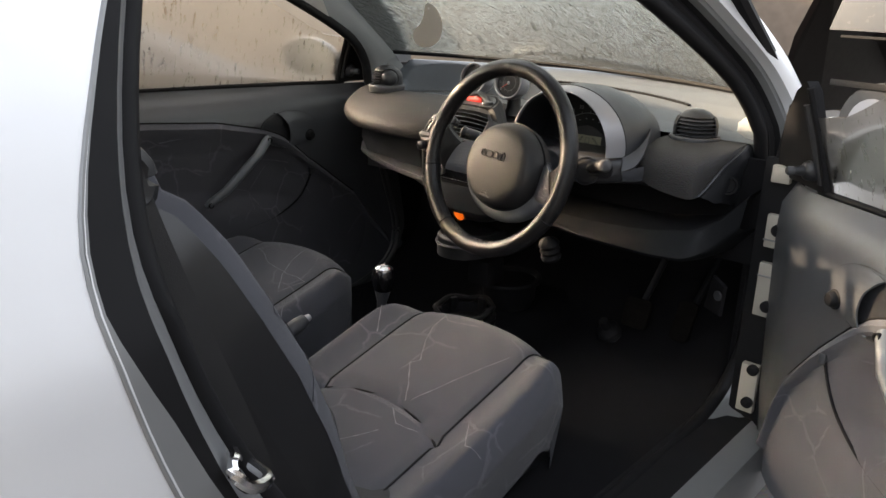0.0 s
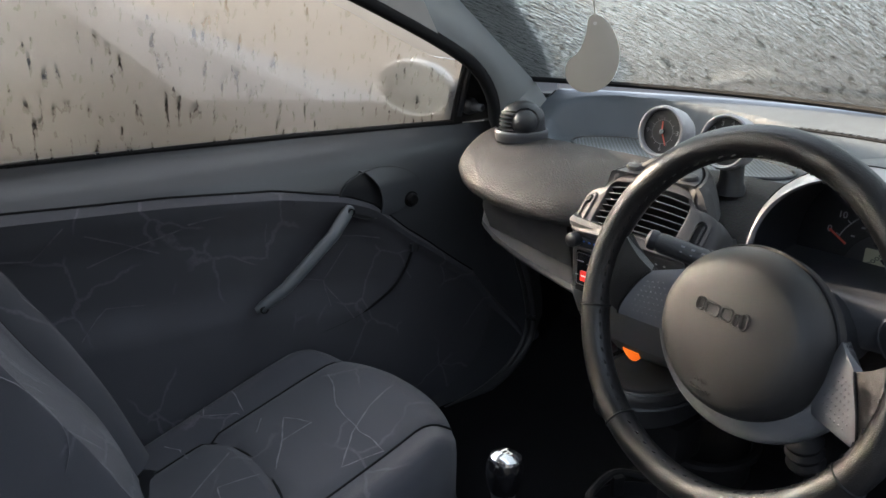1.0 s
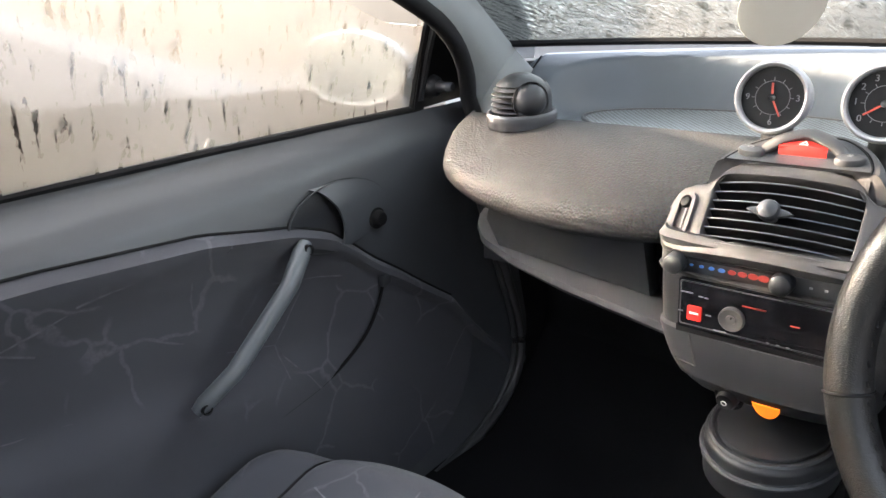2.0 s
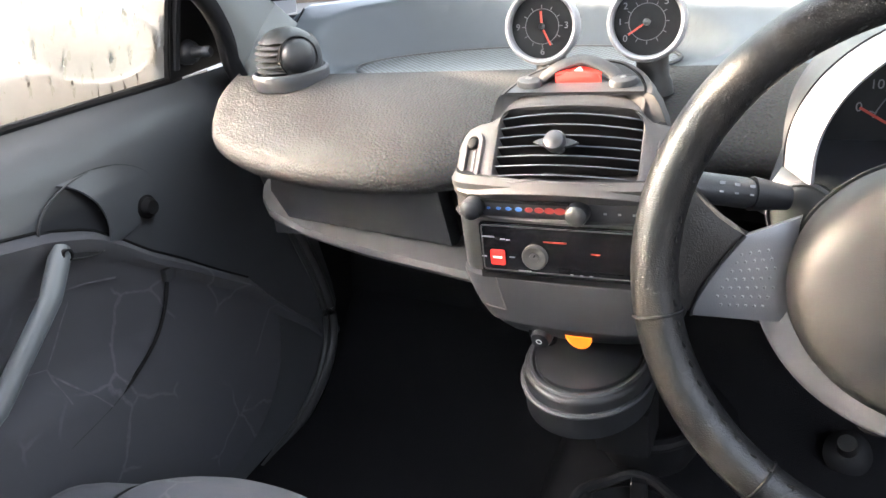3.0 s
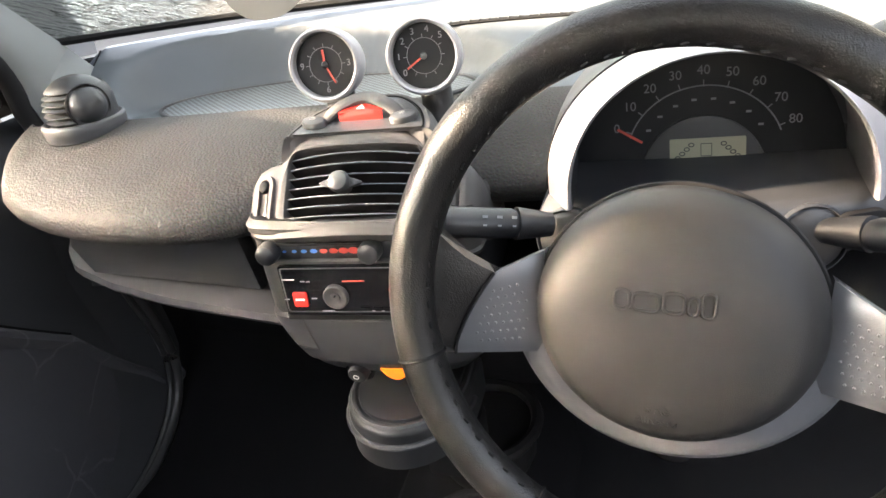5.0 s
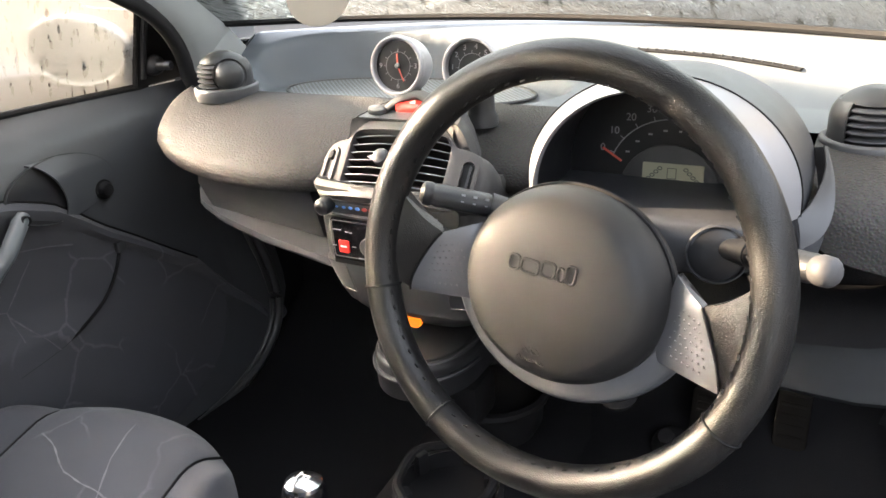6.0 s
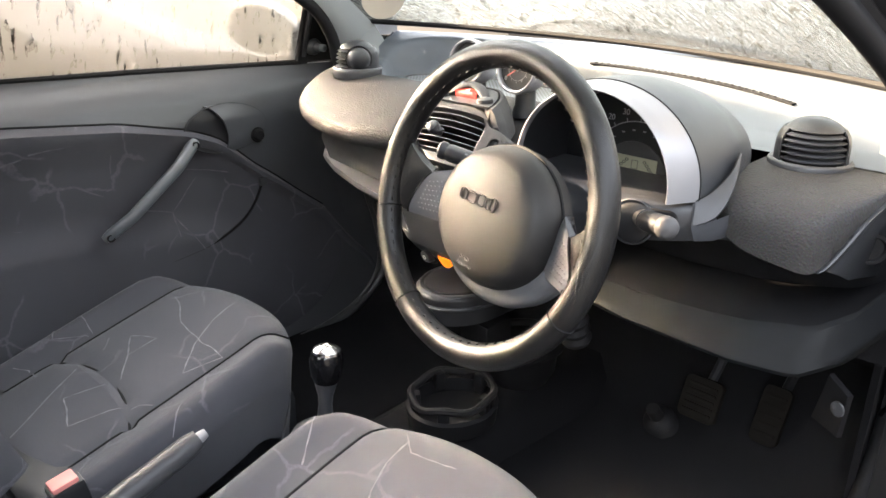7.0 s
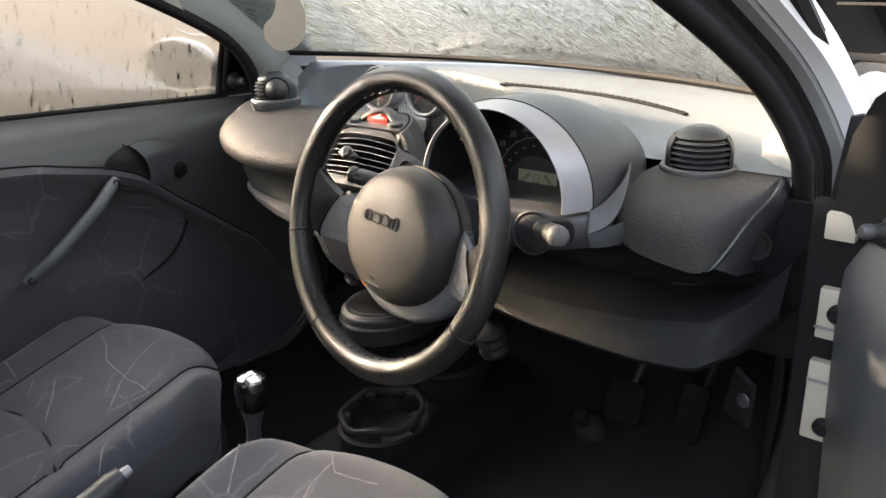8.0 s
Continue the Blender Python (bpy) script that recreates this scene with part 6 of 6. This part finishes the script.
    HOUSING = material("mirror_housing_paint", (0.22, 0.225, 0.22), 0.4, metal=0.2) if "mirror_housing_paint" not in bpy.data.materials else bpy.data.materials["mirror_housing_paint"]
    mir = part("mirror_housing", lathe([(.0, -.075), (.04, -.07), (.08, -.05), (.101, -.02), (.106, .0), (.1035, .006), (.099, .006), (.097, .0)], MM @ Matrix.Diagonal((1, .60, 1, 1)), 40), HOUSING, d, "oval silver door mirror")
    part("mirror_pane", lathe([(.098, -.002), (.098, .001), (0, .001)], MM @ Matrix.Diagonal((1, .60, 1, 1)), 40), MIRROR, mir, "mirror glass")
    part("mirror_arm", tube([place(.10, .05, .985), place(.10, -.02, .99), C - nrm * .03], .018, 10), PLASTIC, d)
    # frameless window pane
    def pane_top(u):
        return line(.33 - u, [(-1.12, 1.24), (-1.0, 1.34), (-.86, 1.385), (-.62, 1.375), (-.34, 1.31), (-.08, 1.205), (.11, 1.115), (.2, 1.10)])
    pu = [.132 + 1.30 * k / 32 for k in range(33)]
    g = part("window_pane", thick(S(lambda u, f: (u, .052 + bow(u) + .36 * max(0, belt_z(u) - .02 + (pane_top(u) + .01 - belt_z(u)) * f - .96), belt_z(u) - .02 + (pane_top(u) + .01 - belt_z(u)) * f), pu, [k / 10 for k in range(11)]), .004), SIDE_GLASS, d, "misted side window with water runs")
    part("front_glass_channel", tube([place(.132, .055 + .36 * max(0, z - .96), z) for z in (.95, 1.0, 1.05, 1.10, 1.14)], .007, 8), RUBBER, d)
    return d


DCLOTH = PCLOTH
SEAL = material("satin_rubber_seal", (0.045, 0.046, 0.048), 0.33, bump=0.1)
HANDLE = material("grab_handle_plastic", (0.085, 0.095, 0.105), 0.4, bump=0.2, bump_scale=1500)
DOOR_LINES = [[(.53, .888), (.56, .84), (.65, .854), (.75, .846)], [(.35, .739), (.47, .767)], [(.42, .738), (.48, .671), (.56, .695)], [(.48, .671), (.48, .622)], [(.48, .664), (.43, .583)], [(.72, .765), (.68, .769), (.62, .736)], [(.6, .82), (.6, .779)],
              [(.80, .80), (.92, .86)], [(.76, .84), (.92, .80)], [(.95, .88), (1.0, .83), (1.1, .85)], [(.78, .70), (.9, .72), (.95, .68)]]
door("passenger_door", lambda u, v, z: Vector((-.70 + v, .33 - u, z)), "closed grey car door with patterned cloth panel", True)
TH = radians(46.0)


def open_place(u, v, z):
    x, y = -v, -u
    return Vector((.787 + x * math.cos(TH) - y * math.sin(TH), .200 + x * math.sin(TH) + y * math.cos(TH), z - .055))


door("driver_door", open_place, "driver door standing open beside the seat", False)

# small white plate standing for a dirt speck on the glass
scrap = thing("dirt_speck", (-.679, -.171, .970), "tiny pale dirt speck stuck to the misted window", "scrap")
part("scrap", plate([(-.009, -.004), (-.003, -.006), (.008, -.002), (.004, .003), (.001, .008), (-.004, .003)], .0006, Matrix.Translation((-.6785, -.171, .976)) @ pose(0, 0, 0, 90, 0, 90), 0), WHITE, scrap)

# ---- hanging air freshener ----
fresh = thing("air_freshener", (.05, -.13, 1.11), "flat grey-beige air freshener card hanging on a thread", "air freshener")
FM = facing(.047, -.128, 1.150, 0, 32)
half_card = catmull([(.004, .052, 0), (.020, .040, 0), (.032, .012, 0), (.028, -.018, 0), (.010, -.036, 0), (-.014, -.038, 0), (-.030, -.024, 0), (-.030, -.004, 0), (-.016, .010, 0), (-.008, .032, 0), (-.006, .048, 0)], 48, True)
part("card", plate([(p.x, p.y) for p in half_card], .0025, FM, .0006), TAN, fresh)
part("eyelet", lathe([(.002, 0), (.002, .001), (.0012, .001), (.0012, 0)], FM @ pose(.002, .042, .0025), 12), WHITE, fresh)
part("thread", tube([FM @ Vector((.002, .044, .001)), (.05, -.15, 1.30), (.05, -.17, 1.44)], .0008, 5), TAN, fresh)

# ---- outside ----
ground = part("ground", sheet([[(x, y, 0) for x in (-400, -20, -5, 5, 20, 400)] for y in (-400, -20, -5, 5, 20, 400)]), ASPHALT)
tagged(ground, "grey asphalt ground around the car", "ground", kind="structure")
for wx, wy in ((-.62, .95), (.72, .95), (-.62, -.98), (.72, -.98)):
    part("wheel", lathe([(.0, -.07), (.20, -.075), (.27, -.065), (.285, -.03), (.285, .03), (.27, .065), (.2, .075), (0, .07)], pose(wx, wy, .285, 0, 90, 0), 32), TYRE, car_body, "car tyre")
bonnet = part("bonnet", thick(sheet([[(MID + u * .62, y, z - .03 * u * u) for u in (-1, -.5, 0, .5, 1)] for y, z in ((.78, .93), (.90, .88), (1.02, .76), (1.08, .60), (1.08, .35))]), .004), PAINT, car_body)


def parked(name, m, length, height, paint, label):
    """A plain parked estate car, along its own x axis, 1.75 m wide."""
    c = thing(name, m.translation, label, "car", "parked cars")
    prof = [(-.5, .28), (-.5, .62), (-.485, .80), (-.30, .88), (-.18, .93), (-.06, height - .06), (.02, height), (.36, height - .02), (.455, height - .22), (.49, .95), (.5, .70), (.495, .28)]
    rows = []
    for w, lift in ((-.80, .05), (-.875, .0), (-.88, 0), (-.80, 0), (-.4, 0), (.4, 0), (.80, 0), (.88, 0), (.875, 0), (.80, .05)):
        k = 1.0
        row = []
        for x, z in prof:
            tuck = (.17 * max(0, z - .95) / (height - .95)) * (1 if abs(w) > .5 else .8)
            zz = z - (.02 if abs(w) > .6 else 0)
            row.append(m @ Vector((x * length, math.copysign(max(0, abs(w) - tuck), w), max(.25, zz))))
        rows.append(row)
    part("body", caps(sheet(rows)), paint, c)
    for sgn in (-1, 1):
        tk = .17
        for a, b in ((-.10, .09), (.10, .26), (.27, .40)):
            x0, x1 = a * length, b * length
            ztop = height - .10
            q = [(x0 + (.16 if a < 0 else .0), ztop), (x1, ztop - (.05 if b > .35 else 0)), (x1 + (.1 if b > .35 else 0), 1.0), (x0 - (.16 if a < 0 else 0), 1.0)]
            pts = [m @ Vector((x, sgn * (.884 - .17 * (z - .95) / (height - .95)), z)) for x, z in q]
            bm = bmesh.new()
            bm.faces.new([bm.verts.new(p) for p in pts])
            part("side_window", thick(bm, .006), CARGLASS, c, "dark side window")
        for x in (-.02, .155, .30):
            part("door_gap", box((0, 0, 0), (.008, .006, .55), 0, m @ pose(x * length, sgn * .878, .68)), RUBBER, c)
        part("rub_strip", box((0, 0, 0), (.62 * length, .02, .05), .006, m @ pose(.09 * length, sgn * .885, .60)), TRIMSTRIP, c, "pale worn rub strip")
        part("waist_strip", box((0, 0, 0), (.55 * length, .014, .02), .004, m @ pose(.12 * length, sgn * .884, .955)), TRIMSTRIP, c)
        for x in (.115, .27):
            part("door_handle", box((0, 0, 0), (.17, .03, .03), .008, m @ pose(x * length, sgn * .895, .86)), TRIM, c, "pale door handle")
        for x in (-.31, .31):
            wl = part("wheel", lathe([(0, -.10), (.22, -.11), (.30, -.09), (.315, 0), (.30, .09), (.22, .11), (0, .10)], m @ pose(x * length, sgn * .78, .315, 90), 28), TYRE, c, "car tyre")
            part("rim", lathe([(0, .0), (.19, .01), (.20, -.01)], m @ pose(x * length, sgn * .895, .315, 90), 20), SILVER, wl)
    part("windscreen", thick(sheet([[m @ Vector((x * length, w * (1 - .10 * (z - .93)), z + .012)) for w in (-.70, 0, .70)] for x, z in ((-.172, .94), (-.07, height - .08))]), .004), CARGLASS, c, "dark windscreen")
    return c


HEDGE_LEAF = material("hedge_foliage", (0.075, 0.10, 0.035), 0.6, vary=0.5, vary_scale=2)
rnd = random.Random(4)
leaves = bmesh.new()
for k in range(15000):
    y = -11 + 11.5 * rnd.random()
    top = 2.6 + .8 * math.sin(y * 1.3) + .5 * math.sin(y * 3.1)
    c = Vector((-8.5 - 1.2 * rnd.random() + .3 * math.sin(y * 2), y, top * rnd.random() ** .8))
    a = Vector((rnd.uniform(-1, 1), rnd.uniform(-1, 1), rnd.uniform(-1, 1))).normalized() * .10
    b = a.cross(Vector((rnd.uniform(-1, 1), rnd.uniform(-1, 1), rnd.uniform(-1, 1)))).normalized() * .06
    if k % 2:
        c = Vector((c.y * 1.05 + 2.5, -12.5 - .8 * rnd.random(), c.z))
    leaves.faces.new([leaves.verts.new(c + q) for q in (-a, b, a, -b)])
# dark wall out of view, added to cut light through the open driver door
DARK_WALL = material("dark_shade_wall", (0.030, 0.032, 0.035), 0.9, spec=0.1, vary=0.3)
side_wall = thing("shade_wall", (3.6, 0, 0), "plain dark wall added out of view to shade the driver side", "wall", kind="structure")
part("face", box((3.6, -1.0, 1.3), (.25, 14, 2.6), .01), DARK_WALL, side_wall)
hedge = part("hedge", leaves, HEDGE_LEAF, None, "", 0)
tagged(hedge, "loose green garden hedge behind the parked car", "hedge", kind="stuff")
TRIMSTRIP = material("pale_rub_strip", (0.014, 0.0135, 0.013), 0.85, spec=0.08)
BROWN = material("dark_brown_paint", (0.030, 0.028, 0.027), 0.35, coat=0.4)
parked("parked_car", pose(-2.60, -.75, 0, 0, 0, -90), 4.2, 1.46, BROWN, "dark brown car parked alongside, blurred by misted glass")
parked("parked_van", pose(1.3, 5.6, 0, 0, 0, 160), 4.6, 1.75, DARKPAINT, "dark parked car standing across in front")
wall = thing("building_wall", (0, 8.5, 0), "brown brick wall of a low building ahead", "wall", kind="structure")
part("face", box((-1.5, 8.6, 1.15), (24, .3, 2.3), .01), BRICK, wall)
part("coping", box((-1.5, 8.6, 2.35), (24.2, .45, .1), .02), ASPHALT, wall)

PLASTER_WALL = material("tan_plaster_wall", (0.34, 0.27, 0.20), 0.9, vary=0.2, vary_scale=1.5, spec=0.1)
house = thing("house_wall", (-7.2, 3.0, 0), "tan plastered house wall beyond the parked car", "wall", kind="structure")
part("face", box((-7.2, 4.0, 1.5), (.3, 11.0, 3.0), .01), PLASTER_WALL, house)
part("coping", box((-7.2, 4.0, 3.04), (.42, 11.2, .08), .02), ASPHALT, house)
